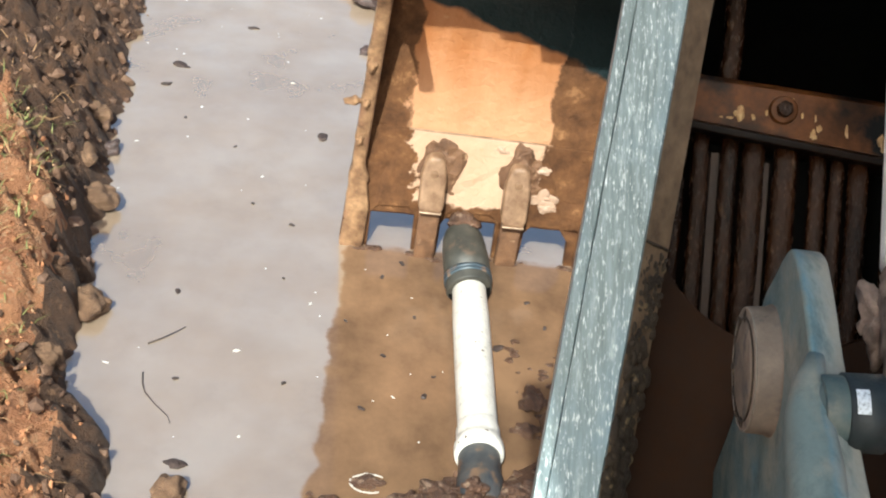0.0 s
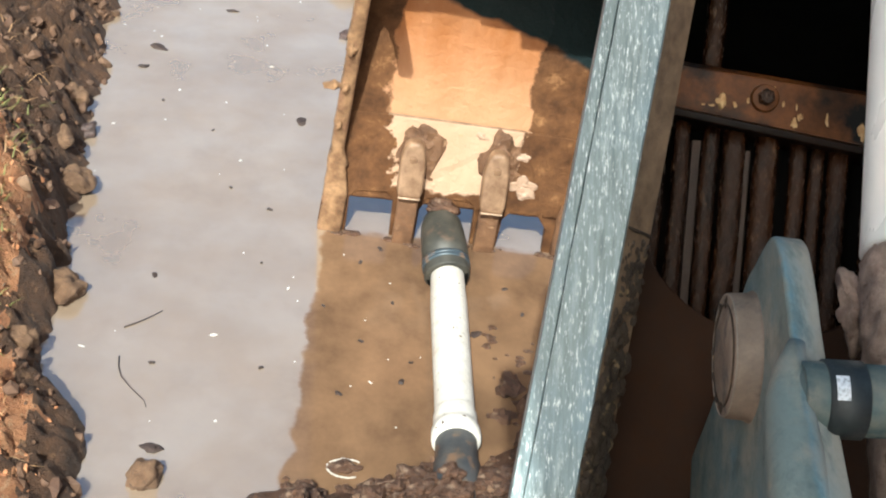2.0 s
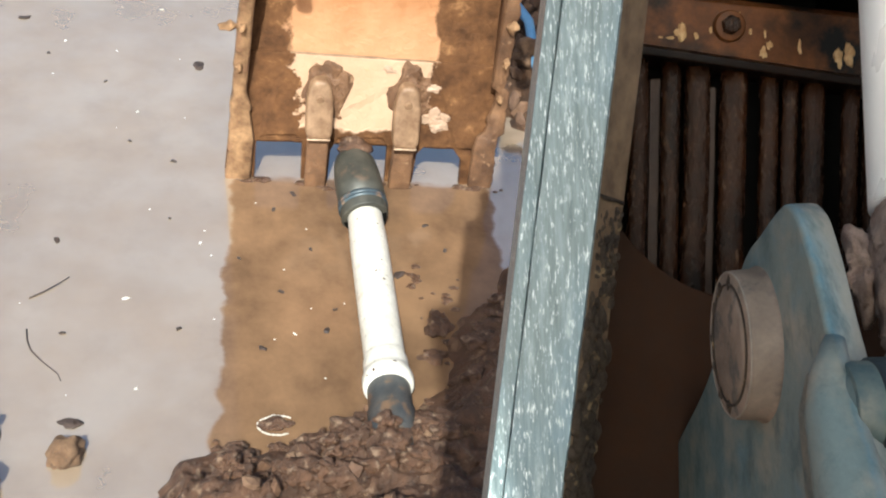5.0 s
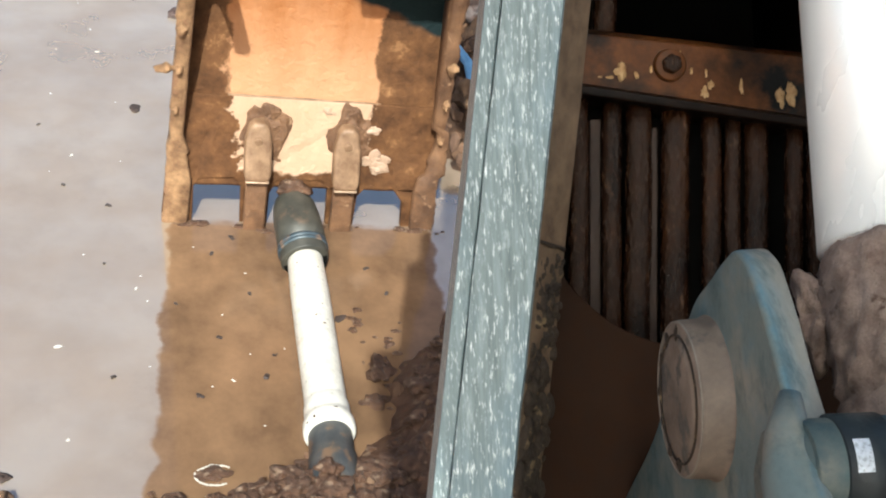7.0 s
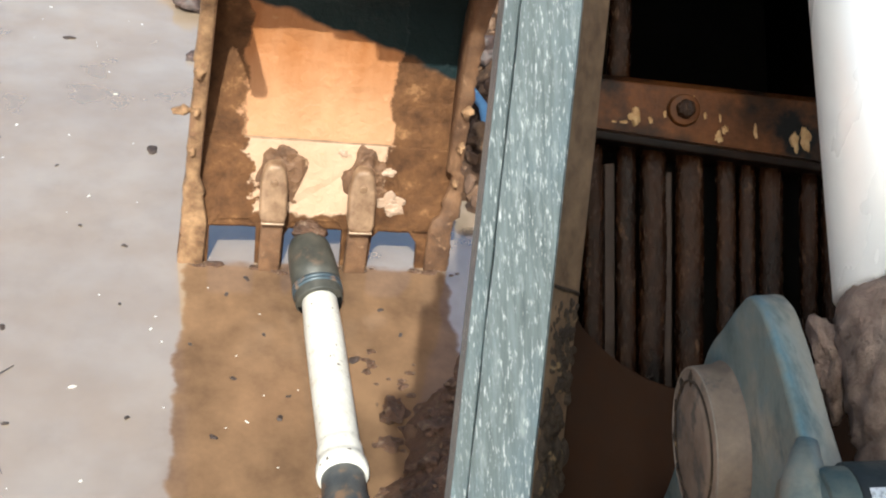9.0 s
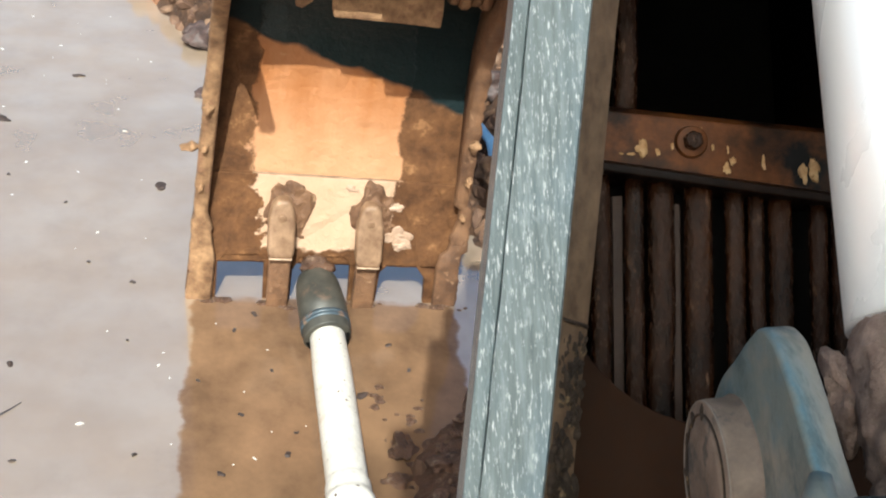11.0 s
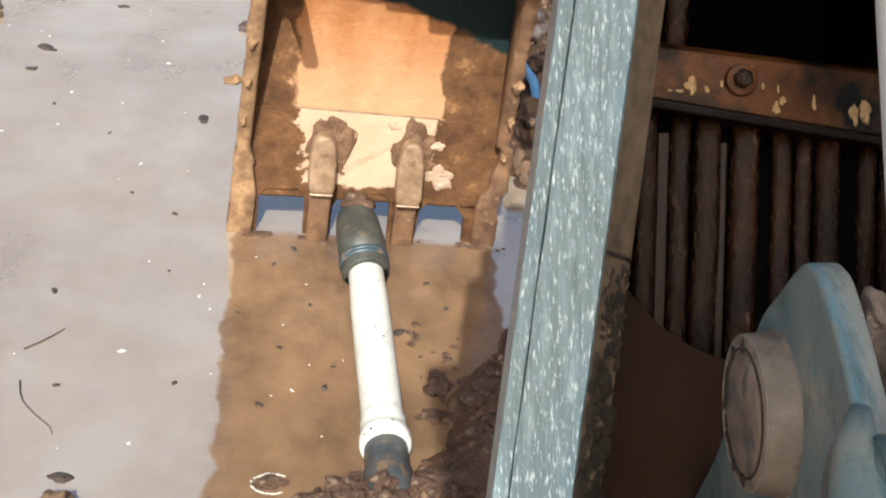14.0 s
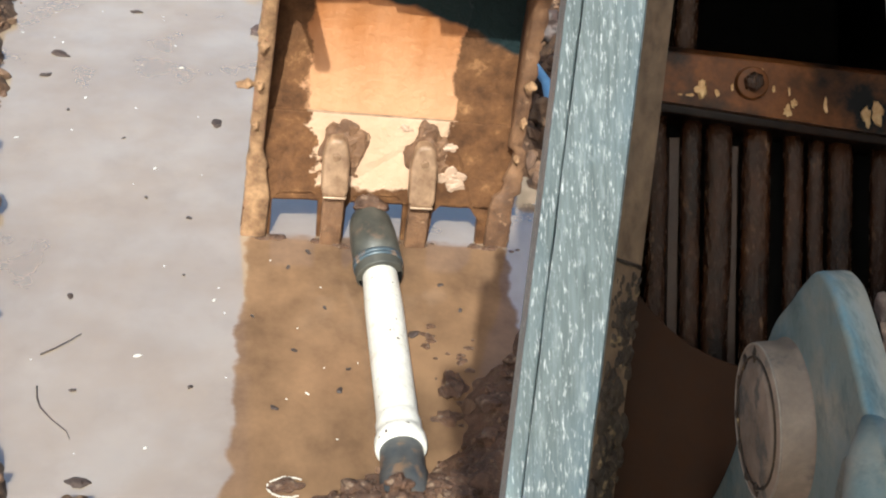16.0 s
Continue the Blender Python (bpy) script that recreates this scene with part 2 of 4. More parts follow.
def muddy_water():
    m, nt, b = nodes_of("muddy_water")
    big = noise_tex(nt, 1.6, 4, 0.5)
    sm = noise_tex(nt, 9, 6, 0.6, (1, 1, 1), 5)
    col = ramp(nt, big, [(0.3, (0.254, 0.182, 0.123)), (0.7, (0.314, 0.232, 0.161))])
    col = mix(nt, 0.4, col, ramp(nt, sm, [(0.35, g(0.8)), (0.65, g(1.0))]), 'MULTIPLY')
    scum = noise_tex(nt, 3.5, 4, 0.5, (1, 1.1, 1), 29)
    col = mix(nt, ramp(nt, scum, [(0.38, g(0)), (0.75, g(0.32))]), col, (0.41, 0.375, 0.345))
    murk = noise_tex(nt, 8, 7, 0.62, (1.0, 0.8, 1), 41)
    col = mix(nt, ramp(nt, murk, [(0.52, g(0)), (0.75, g(0.14))]), col, (0.085, 0.050, 0.027))
    # the bucket's reflection, painted as a duller brown patch before it
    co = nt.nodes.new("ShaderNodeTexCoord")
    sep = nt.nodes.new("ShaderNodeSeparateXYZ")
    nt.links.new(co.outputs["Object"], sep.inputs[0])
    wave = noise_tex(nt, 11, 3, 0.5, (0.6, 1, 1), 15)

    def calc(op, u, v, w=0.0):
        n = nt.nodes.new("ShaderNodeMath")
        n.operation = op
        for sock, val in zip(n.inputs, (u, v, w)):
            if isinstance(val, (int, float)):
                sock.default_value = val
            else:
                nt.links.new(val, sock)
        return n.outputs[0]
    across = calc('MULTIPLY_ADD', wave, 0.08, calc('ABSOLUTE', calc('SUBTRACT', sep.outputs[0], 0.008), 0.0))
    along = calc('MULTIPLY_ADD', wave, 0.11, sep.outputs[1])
    bucket_reflection = calc('MULTIPLY', ramp(nt, across, [(0.373, g(1)), (0.383, g(0))]), ramp(nt, calc('ADD', along, 0.5), [(0.535, g(1)), (0.56, g(0))]))
    nt.links.new(mix(nt, calc('MULTIPLY', bucket_reflection, ramp(nt, murk, [(0.30, g(0.0)), (0.66, g(1.0))])), mix(nt, bucket_reflection, col, (0.202, 0.118, 0.065)), (0.108, 0.063, 0.036)), b.inputs["Base Color"])
    nt.links.new(ramp(nt, bucket_reflection, [(0, g(0.08)), (1, g(0.09))]), b.inputs["Roughness"])
    nt.links.new(ramp(nt, bucket_reflection, [(0, g(0.5)), (1, g(0.055))]), b.inputs["Specular IOR Level"])
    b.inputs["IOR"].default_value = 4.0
    return m


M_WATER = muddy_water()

# ---- mesh helpers ----


def mesh_of(bm, name, mat, smooth=True):
    me = bpy.data.meshes.new(name)
    bm.normal_update()
    bm.to_mesh(me)
    bm.free()
    if smooth:
        me.polygons.foreach_set("use_smooth", [True] * len(me.polygons))
    me.materials.append(mat)
    return me


def part(name, bm, mat, parent=None, label="", smooth=True):
    ob = new(name, mesh_of(bm, name, mat, smooth))
    if parent is not None:
        ob.parent = parent
    if label:
        ob["label"] = label
    return ob


def holder(name, m=None):
    ob = new(name)
    if m is not None:
        ob.matrix_world = m
    return ob


def soft_edges(bm, width, segs=2):
    bmesh.ops.bevel(bm, geom=[e for e in bm.edges if e.calc_face_angle(0) > 0.5], offset=width, segments=segs, profile=0.6, affect='EDGES')


def shake(bm, amount, scale, seed=0.0, amount2=0.0):
    for v in bm.verts:
        p = v.co * scale + Vector((seed, seed * 2, -seed))
        d = noise.noise_vector(p) * amount
        if amount2:
            d += noise.noise_vector(p * 4.3) * amount2
        v.co += d


def box(x0, x1, y0, y1, z0, z1, bevel=0.0, cuts=0):
    bm = bmesh.new()
    bmesh.ops.create_cube(bm, size=1, matrix=Matrix.Translation(((x0 + x1) / 2, (y0 + y1) / 2, (z0 + z1) / 2)) @ Matrix.Diagonal((x1 - x0, y1 - y0, z1 - z0, 1)))
    if bevel:
        soft_edges(bm, bevel)
    if cuts:
        bmesh.ops.subdivide_edges(bm, edges=bm.edges[:], cuts=cuts, use_grid_fill=True)
    return bm


def extrude(outline, axis, a, b, bevel=0.0, segs=2):
    """A closed outline of 2D points, drawn out along an axis from a to b."""
    bm = bmesh.new()
    put = {'x': lambda u, v, w: (w, u, v), 'y': lambda u, v, w: (u, w, v), 'z': lambda u, v, w: (u, v, w)}[axis]
    lo = [bm.verts.new(put(u, v, a)) for u, v in outline]
    hi = [bm.verts.new(put(u, v, b)) for u, v in outline]
    n = len(outline)
    bm.faces.new(lo[::-1])
    bm.faces.new(hi)
    for i in range(n):
        j = (i + 1) % n
        bm.faces.new((lo[i], lo[j], hi[j], hi[i]))
    bmesh.ops.recalc_face_normals(bm, faces=bm.faces[:])
    if bevel:
        soft_edges(bm, bevel, segs)
    return bm


def tube(points, radii, sides=20, cap=True, bm=None):
    """Rings of the given radii along a line of points."""
    bm = bm or bmesh.new()
    pts = [Vector(p) for p in points]
    rings = []
    ref = Vector((0.123, 0.31, 0.94))
    for i, p in enumerate(pts):
        d = (pts[min(i + 1, len(pts) - 1)] - pts[max(i - 1, 0)]).normalized()
        u = d.cross(ref).normalized()
        w = d.cross(u)
        rings.append([bm.verts.new(p + (u * math.cos(2 * math.pi * k / sides) + w * math.sin(2 * math.pi * k / sides)) * radii[i]) for k in range(sides)])
    for r0, r1 in zip(rings, rings[1:]):
        for k in range(sides):
            j = (k + 1) % sides
            bm.faces.new((r0[k], r0[j], r1[j], r1[k]))
    if cap:
        bm.faces.new(rings[0][::-1])
        bm.faces.new(rings[-1])
    bmesh.ops.recalc_face_normals(bm, faces=bm.faces[:])
    return bm


def straight(p0, p1, steps):
    """Points and radii along a straight line: steps of (share of the way, radius)."""
    a, b = Vector(p0), Vector(p1)
    return [a.lerp(b, s) for s, _ in steps], [r for _, r in steps]


def lump(size, seed, sub=2, rough=0.28):
    bm = bmesh.new()
    bmesh.ops.create_icosphere(bm, subdivisions=sub, radius=1.0)
    rng = random.Random(seed)
    off = Vector((rng.uniform(-50, 50), rng.uniform(-50, 50), rng.uniform(-50, 50)))
    for v in bm.verts:
        k = 1 + rough * noise.noise(v.co * 1.3 + off) * 1.6 + rough * 0.5 * noise.noise(v.co * 3.1 + off)
        v.co = Vector((v.co.x * size[0], v.co.y * size[1], v.co.z * size[2])) * k
    return bm


def smoothstep(a, b, x):
    t = np.clip((x - a) / (b - a), 0, 1)
    return t * t * (3 - 2 * t)


# ---- ground ----


def fbm(x, y, scale, octaves=4, seed=0.0):
    return noise.fractal(Vector((x * scale + seed, y * scale - seed, seed * 0.37)), 0.9, 2.1, octaves)


def banks(x, y):
    """How far a place lies outside the water's edge of each bank, in metres, below zero in the water."""
    w = 0.05 * fbm(x, y, 4.0, 3, 3.1) + 0.02 * fbm(x, y, 17.0, 2, 7.7)
    left = (-0.985 - 0.16 * y - x) * 0.99 + (0.10 * max(0.0, min(1.0, (-0.62 - y) / 0.3)))
    near = -0.885 - 0.055 * float(1 - smoothstep(-0.14, -0.02, x)) - 0.16 * float(1 - smoothstep(-0.50, -0.28, x)) - y
    mound = min(((x - 0.10) * 0.43 - (y + 0.82) * 0.23) / 0.488, -0.38 - y)
    far = ((x - 0.47) * 1.32 + (y - 0.34) * 0.78) / 1.533
    east = x - 0.95
    return [(left + w, 0), (near + w, 1), (mound + w, 1), (far + w, 2), (east + w, 2)]


def land(x, y):
    return max(banks(x, y))


def bank_height(d, kind, y):
    if kind == 0:
        run = 0.075 + 0.28 * max(0.0, min(1.0, (y + 0.25) / 0.95))
        return (0.25 - 3.0 * near_face(y)) * (1 - math.exp(-d / run * 1.3)) + 0.10 * d / (0.5 + d)
    if kind == 1:
        return 0.10 * (1 - math.exp(-d / 0.09)) + 0.35 * max(0.0, d - 0.25) / (0.5 + max(0.0, d - 0.25))
    return 0.38 * (1 - math.exp(-d / 0.30)) + 0.1 * d / (1 + d)


def near_face(y):
    """How much wider the bare wet face of the bank is at its near end."""
    return 0.05 * max(0.0, min(1.0, (-0.40 - y) / 0.2))


def ground_height(x, y):
    sides = banks(x, y)
    d, kind = max(sides)
    if d < 0:
        return max(-0.30, d * 1.6)
    # trodden flat further out
    calm = 1.0 - float(smoothstep(0.0, 0.30, max(abs(x + 0.45) - 1.25, abs(y - 0.45) - 1.70)))
    rough = fbm(x, y, 9.0, 4, 1.3)
    fine = fbm(x, y, 38.0, 3, 9.3)
    h = max(bank_height(e, k, y) for e, k in sides if e > 0)
    if kind == 0:
        # rounded clods with creases between them
        h += calm * min(1, d * 12) * (0.075 * abs(noise.noise(Vector((x * 15, y * 15, 2.2)))) + 0.040 * abs(noise.noise(Vector((x * 34, y * 34, 5.7)))) + 0.018 * abs(noise.noise(Vector((x * 75, y * 75, 8.1)))) - 0.03)
    return h + calm * min(1, d * 9) * (0.036 * rough + 0.026 * fine + ((0.016 * fbm(x, y, 24.0, 2, 4.4) + 0.03 * fbm(x, y, 13.0, 2, 6.1) * min(1.0, d * 5)) if kind == 0 else 0.0))


def axis_steps(lo, hi, fine_lo, fine_hi, step):
    inner = list(np.arange(fine_lo, fine_hi + step / 2, step))
    out, s, v = [], step, fine_hi
    while v < hi:
        s *= 1.35
        v += s
        out.append(min(v, hi))
    down, s, v = [], step, fine_lo
    while v > lo:
        s *= 1.35
        v -= s
        down.append(max(v, lo))
    return down[::-1] + inner + out


def build_ground():
    xs = axis_steps(-150, 150, -1.75, 0.85, 0.010)
    ys = axis_steps(-150, 150, -1.3, 2.2, 0.010)
    verts, faces, mats = [], [], []
    for y in ys:
        for x in xs:
            if -4 < x < 3 and -3.5 < y < 4:
                verts.append((x, y, ground_height(x, y)))
            else:
                verts.append((x, y, 0.5))
    nx = len(xs)
    for j in range(len(ys) - 1):
        for i in range(nx - 1):
            faces.append((j * nx + i, j * nx + i + 1, (j + 1) * nx + i + 1, (j + 1) * nx + i))
            x, y = xs[i], ys[j]
            sides = banks(x, y) if -4 < x < 3 and -3.5 < y < 4 else [(9, 0)]
            kind = max(sides)[1]
            crest = 0.055 + near_face(y) + 0.45 * max(0.0, min(1.0, (y + 0.3) / 0.9)) ** 1.4 + max(0.0, y - 0.6)
            if max(abs(x + 0.45) - 1.22, abs(y - 0.45) - 1.68) > 0.10 * fbm(x, y, 5.0, 3, 8.8):
                sides = [(9, 0)]
                kind = 0
            mats.append(0 if sides[0][0] + 0.05 * fbm(x, y, 14, 3, 5.5) > crest else (1 if kind == 1 else 2))
    me = bpy.data.meshes.new("ground")
    me.from_pydata(verts, [], faces)
    me.materials.append(M_SOIL)
    me.materials.append(M_MUD)
    me.materials.append(M_WETBANK)
    me.polygons.foreach_set("material_index", mats)
    me.polygons.foreach_set("use_smooth", [True] * len(faces))
    me.update()
    return tagged(new("ground", me), "orange-brown soil banks of a flooded trench", "ground", kind="structure")


ground = build_ground()


def build_water():
    bm = bmesh.new()
    bmesh.ops.create_grid(bm, x_segments=260, y_segments=260, size=0.5, matrix=Matrix.Translation((-0.6, 0.6, 0)) @ Matrix.Diagonal((5.4, 5.6, 1, 1)))
    for v in bm.verts:
        v.co.z = 0.0004 * noise.noise(Vector((v.co.x * 6.5, v.co.y * 8.5, 3.0))) + 0.0002 * noise.noise(Vector((v.co.x * 15, v.co.y * 17, 7.0)))
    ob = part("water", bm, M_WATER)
    return tagged(ob, "milky brown flood water standing in the trench", "water", kind="structure")


build_water()

# gravel and stones along the banks
rng = random.Random(5)


def scatter_gravel():
    shapes = []
    for s in range(7):
        b = lump((1, 1, 0.75), 100 + s, 1, 0.35)
        shapes.append(([v.co.copy() for v in b.verts], [[v.index for v in f.verts] for f in b.faces]))
        b.free()
    verts, faces = [], []
    tries = 0
    count = 0
    while count < 3800 and tries < 90000:
        tries += 1
        x, y = rng.uniform(-2.0, 0.9), rng.uniform(-1.3, 2.6)
        d, kind = land(x, y)
        crest = 0.075 + near_face(y) + 0.45 * max(0.0, min(1.0, (y + 0.3) / 0.9)) ** 1.4 + max(0.0, y - 0.6)
        if d < -0.012 or d > 1.1:
            continue
        if kind == 0 and d > crest and rng.random() > 0.05:
            continue
        if kind == 1 and rng.random() > 0.22:
            continue
        r = 0.0035 + 0.020 * rng.random() ** 3.5
        if kind == 2:
            r *= 1.6
        vs, fs = rng.choice(shapes)
        rot = Euler((rng.uniform(0, 6), rng.uniform(0, 6), rng.uniform(0, 6))).to_matrix()
        base = len(verts)
        c = Vector((x, y, ground_height(x, y) + r * 0.25))
        sx = Vector((r * rng.uniform(0.8, 1.5), r, r * rng.uniform(0.6, 1.0)))
        verts += [c + rot @ Vector((p.x * sx.x, p.y * sx.y, p.z * sx.z)) for p in vs]
        faces += [[base + i for i in f] for f in fs]
        count += 1
    me = bpy.data.meshes.new("gravel")
    me.from_pydata(verts, [], faces)
    me.materials.append(M_STONE)
    me.update()
    tagged(new("gravel", me), "loose brown and grey gravel in the trench bank", "gravel", kind="stuff")


scatter_gravel()


def scatter_clods():
    """Crumbs and clods of dry orange soil over the bank top."""
    r = random.Random(15)
    shapes = []
    for k in range(8):
        b = lump((1, 0.8, 0.6), 140 + k, 1, 0.95)
        shapes.append(([v.co.copy() for v in b.verts], [[v.index for v in f.verts] for f in b.faces]))
        b.free()
    verts, faces, n, tries = [], [], 0, 0
    while n < 5000 and tries < 80000:
        tries += 1
        x, y = r.uniform(-1.75, -0.6), r.uniform(-1.35, 1.0)
        d, kind = land(x, y)
        crest = 0.04 + near_face(y) + 0.45 * max(0.0, min(1.0, (y + 0.3) / 0.9)) ** 1.4 + max(0.0, y - 0.6)
        if banks(x, y)[0][0] < crest * r.uniform(0.6, 1.3):
            continue
        q = 0.0016 + 0.0075 * r.random() ** 5
        vs, fs = r.choice(shapes)
        rot = Euler((r.uniform(0, 6), r.uniform(0, 6), r.uniform(0, 6))).to_matrix()
        c, base = Vector((x, y, ground_height(x, y) + q * 0.3)), len(verts)
        verts += [c + rot @ (p * q) for p in vs]
        faces += [[base + i for i in f] for f in fs]
        n += 1
    me = bpy.data.meshes.new("soil_clods")
    me.from_pydata(verts, [], faces)
    me.materials.append(M_CLOD)
    me.update()
    tagged(new("soil_clods", me), "crumbly dry orange soil on the bank top", "soil", kind="stuff")


def clod_material():
    m, nt, b = nodes_of("soil_crumbs")
    info = nt.nodes.new("ShaderNodeNewGeometry")
    col = ramp(nt, info.outputs["Random Per Island"], [(0.0, (0.26, 0.105, 0.045)), (0.4, (0.40, 0.172, 0.076)), (0.9, (0.52, 0.245, 0.114)), (1.0, (0.58, 0.36, 0.20))])
    fine = noise_tex(nt, 160, 6, 0.6)
    col = mix(nt, 0.6, col, ramp(nt, fine, [(0.3, g(0.5)), (0.7, g(1.0))]), 'MULTIPLY')
    nt.links.new(col, b.inputs["Base Color"])
    b.inputs["Roughness"].default_value = 0.92
    bump(nt, b, fine, 0.6, 0.003)
    return m


M_CLOD = clod_material()
scatter_clods()


def stone(name, x, y, size, mat, label, seed, sink=0.3, z=None, group="bank stones"):
    bm = lump(size, seed, 4, 0.34)
    shake(bm, size[1] * 0.10, 45, seed, size[1] * 0.04)
    ob = part(name, bm, mat)
    ob.location = (x, y, (ground_height(x, y) if z is None else z) + size[2] * (1 - 2 * sink))
    ob.rotation_euler = (0, 0, seed * 0.7)
    return tagged(ob, label, "stone", group)


stone("stone", -0.905, -0.41, (0.045, 0.042, 0.04), M_ROCK, "rounded brown stone at the water's edge", 11, z=0.0)
stone("stone", -1.00, 0.04, (0.042, 0.045, 0.04), M_ROCK, "pale rounded stone in the bank", 12)
stone("stone", -1.045, 0.34, (0.024, 0.028, 0.024), M_DARKSTONE, "small dark wet stone at the water's edge", 13, z=0.0)
stone("stone", -1.06, 0.16, (0.03, 0.035, 0.026), M_ROCK, "brown stone lodged in the bank", 14)
stone("stone", -0.60, -0.965, (0.042, 0.03, 0.026), M_ROCK, "angular brown stone on the mud", 15, z=0.005)
stone("stone", -0.93, -0.66, (0.035, 0.035, 0.03), M_ROCK, "dark stone in the shaded bank", 16)
stone("stone", -1.12, 0.48, (0.04, 0.035, 0.03), M_ROCK, "brown stone lodged in the gravel bank", 17)
stone("stone", 0.54, 0.50, (0.05, 0.05, 0.045), M_ROCK, "pale stone in the rubble bank", 18)
stone("stone", 0.56, 0.80, (0.06, 0.05, 0.05), M_DARKSTONE, "dark stone in the rubble bank", 19)
stone("stone", 0.60, 1.15, (0.06, 0.06, 0.05), M_ROCK, "brown stone in the rubble bank", 21)
stone("stone", -0.36, 1.72, (0.07, 0.08, 0.05), M_DARKSTONE, "dark wet clod at the water's edge", 20, z=0.01)
stone("stone", -0.35, 1.25, (0.022, 0.03, 0.016), M_DARKSTONE, "small dark wet clod standing in the water", 22, z=0.0)


def grass(name, mat, label, n, seed, place):
    r = random.Random(seed)
    verts, faces = [], []
    while n > 0:
        x, y = place(r)
        d, kind = land(x, y)
        if kind != 0 or d < 0.10:
            continue
        n -= 1
        h, a, lean = r.uniform(0.012, 0.035), r.uniform(0, 6.28), r.uniform(0.8, 2.4)
        c = Vector((x, y, ground_height(x, y) - 0.003))
        side = Vector((math.cos(a), math.sin(a), 0)) * 0.0016
        out = Vector((-math.sin(a), math.cos(a), 0)) * h * lean
        b = len(verts)
        verts += [c - side, c + side, c + out * 0.4 + side * 0.7 + Vector((0, 0, h * 0.6)), c + out * 0.4 - side * 0.7 + Vector((0, 0, h * 0.6)), c + out + Vector((0, 0, h * 0.75))]
        faces += [(b, b + 1, b + 2, b + 3), (b + 3, b + 2, b + 4)]
    me = bpy.data.meshes.new(name)
    me.from_pydata(verts, [], faces)
    me.materials.append(mat)
    me.update()
    tagged(new(name, me), label, "grass", kind="stuff")


grass("dry_grass", M_GRASS, "dry matted grass on the bank top", 800, 3, lambda r: (r.uniform(-1.7, -0.75), r.uniform(-1.4, 0.6)))
grass("green_grass", M_GREEN, "sparse green grass blades on the bank", 520, 4, lambda r: (lambda y: (-0.985 - 0.16 * y - r.uniform(0.08, 0.26), y))(r.uniform(-1.3, 0.2)))


def twig(points, radius, mat, label):
    bm = tube(points, [radius * (1 - 0.6 * i / (len(points) - 1)) for i in range(len(points))], 7)
    return tagged(part("twig", bm, mat), label, "twig")


gz = ground_height
twig([(x, y, gz(x, y) + 0.012) for x, y in ((-1.11, -0.275), (-1.07, -0.20), (-1.03, -0.13))], 0.0028, M_GRASS, "pale dry straw stalk lying on the bank")

for k in range(16):
    r = random.Random(60 + k)
    y = r.uniform(-1.05, 0.25)
    x = -0.985 - 0.16 * y - r.uniform(0.10, 0.30)
    a, n = r.uniform(-0.9, 0.9), r.uniform(0.02, 0.05)
    bend = r.uniform(-0.01, 0.01)
    pts = [(x + n * t * math.cos(a) - bend * t * t * math.sin(a), y + n * t * math.sin(a) + bend * t * t * math.cos(a)) for t in (-1, -0.3, 0.4, 1)]
    top = max(gz(u, v) for u, v in pts)
    twig([(u, v, max(gz(u, v) + 0.003, top - 0.012)) for u, v in pts], r.uniform(0.0012, 0.0022), M_GRASS, "pale dry straw stalk lying on the bank")

# ---- things floating on the water ----


def floating_leaf(x, y, size, seed):
    bm = lump((size, size * 0.62, 0.0022), seed, 3, 0.38)
    for v in bm.verts:
        v.co.z = max(-0.001, min(0.003, v.co.z)) + 0.0015 * math.sin(v.co.x / size * 2.5)
    ob = part("floating_leaf", bm, M_LEAF)
    ob.location, ob.rotation_euler = (x, y, 0.0015), (0, 0, seed * 1.1)
    tagged(ob, "dead brown leaf floating on muddy water", "leaf", "floating leaves")


for i, (x, y, s) in enumerate(((-0.968, 0.973, 0.030), (-0.984, 0.817, 0.018), (-0.446, 0.570, 0.024), (-0.608, -0.878, 0.022), (0.077, -0.399, 0.016),
                               (-0.72, -0.30, 0.010), (-0.48, 0.05, 0.008), (-0.42, -0.60, 0.007), (-0.60, 0.14, 0.007), (-0.78, 1.35, 0.02),
                               (-0.22, -0.15, 0.007), (-0.13, -0.31, 0.006), (-0.20, -0.47, 0.008), (-0.10, -0.60, 0.010), (-0.24, -0.66, 0.009), (0.16, -0.20, 0.009), (0.20, -0.30, 0.007), (-0.17, -0.08, 0.010), (-0.08, -0.53, 0.006), (-0.47, -0.20, 0.006), (-0.66, -0.62, 0.008), (-0.70, 0.45, 0.006), (-0.88, 0.60, 0.007), (-0.30, -0.35, 0.006))):
    floating_leaf(x, y, s, 31 + i)


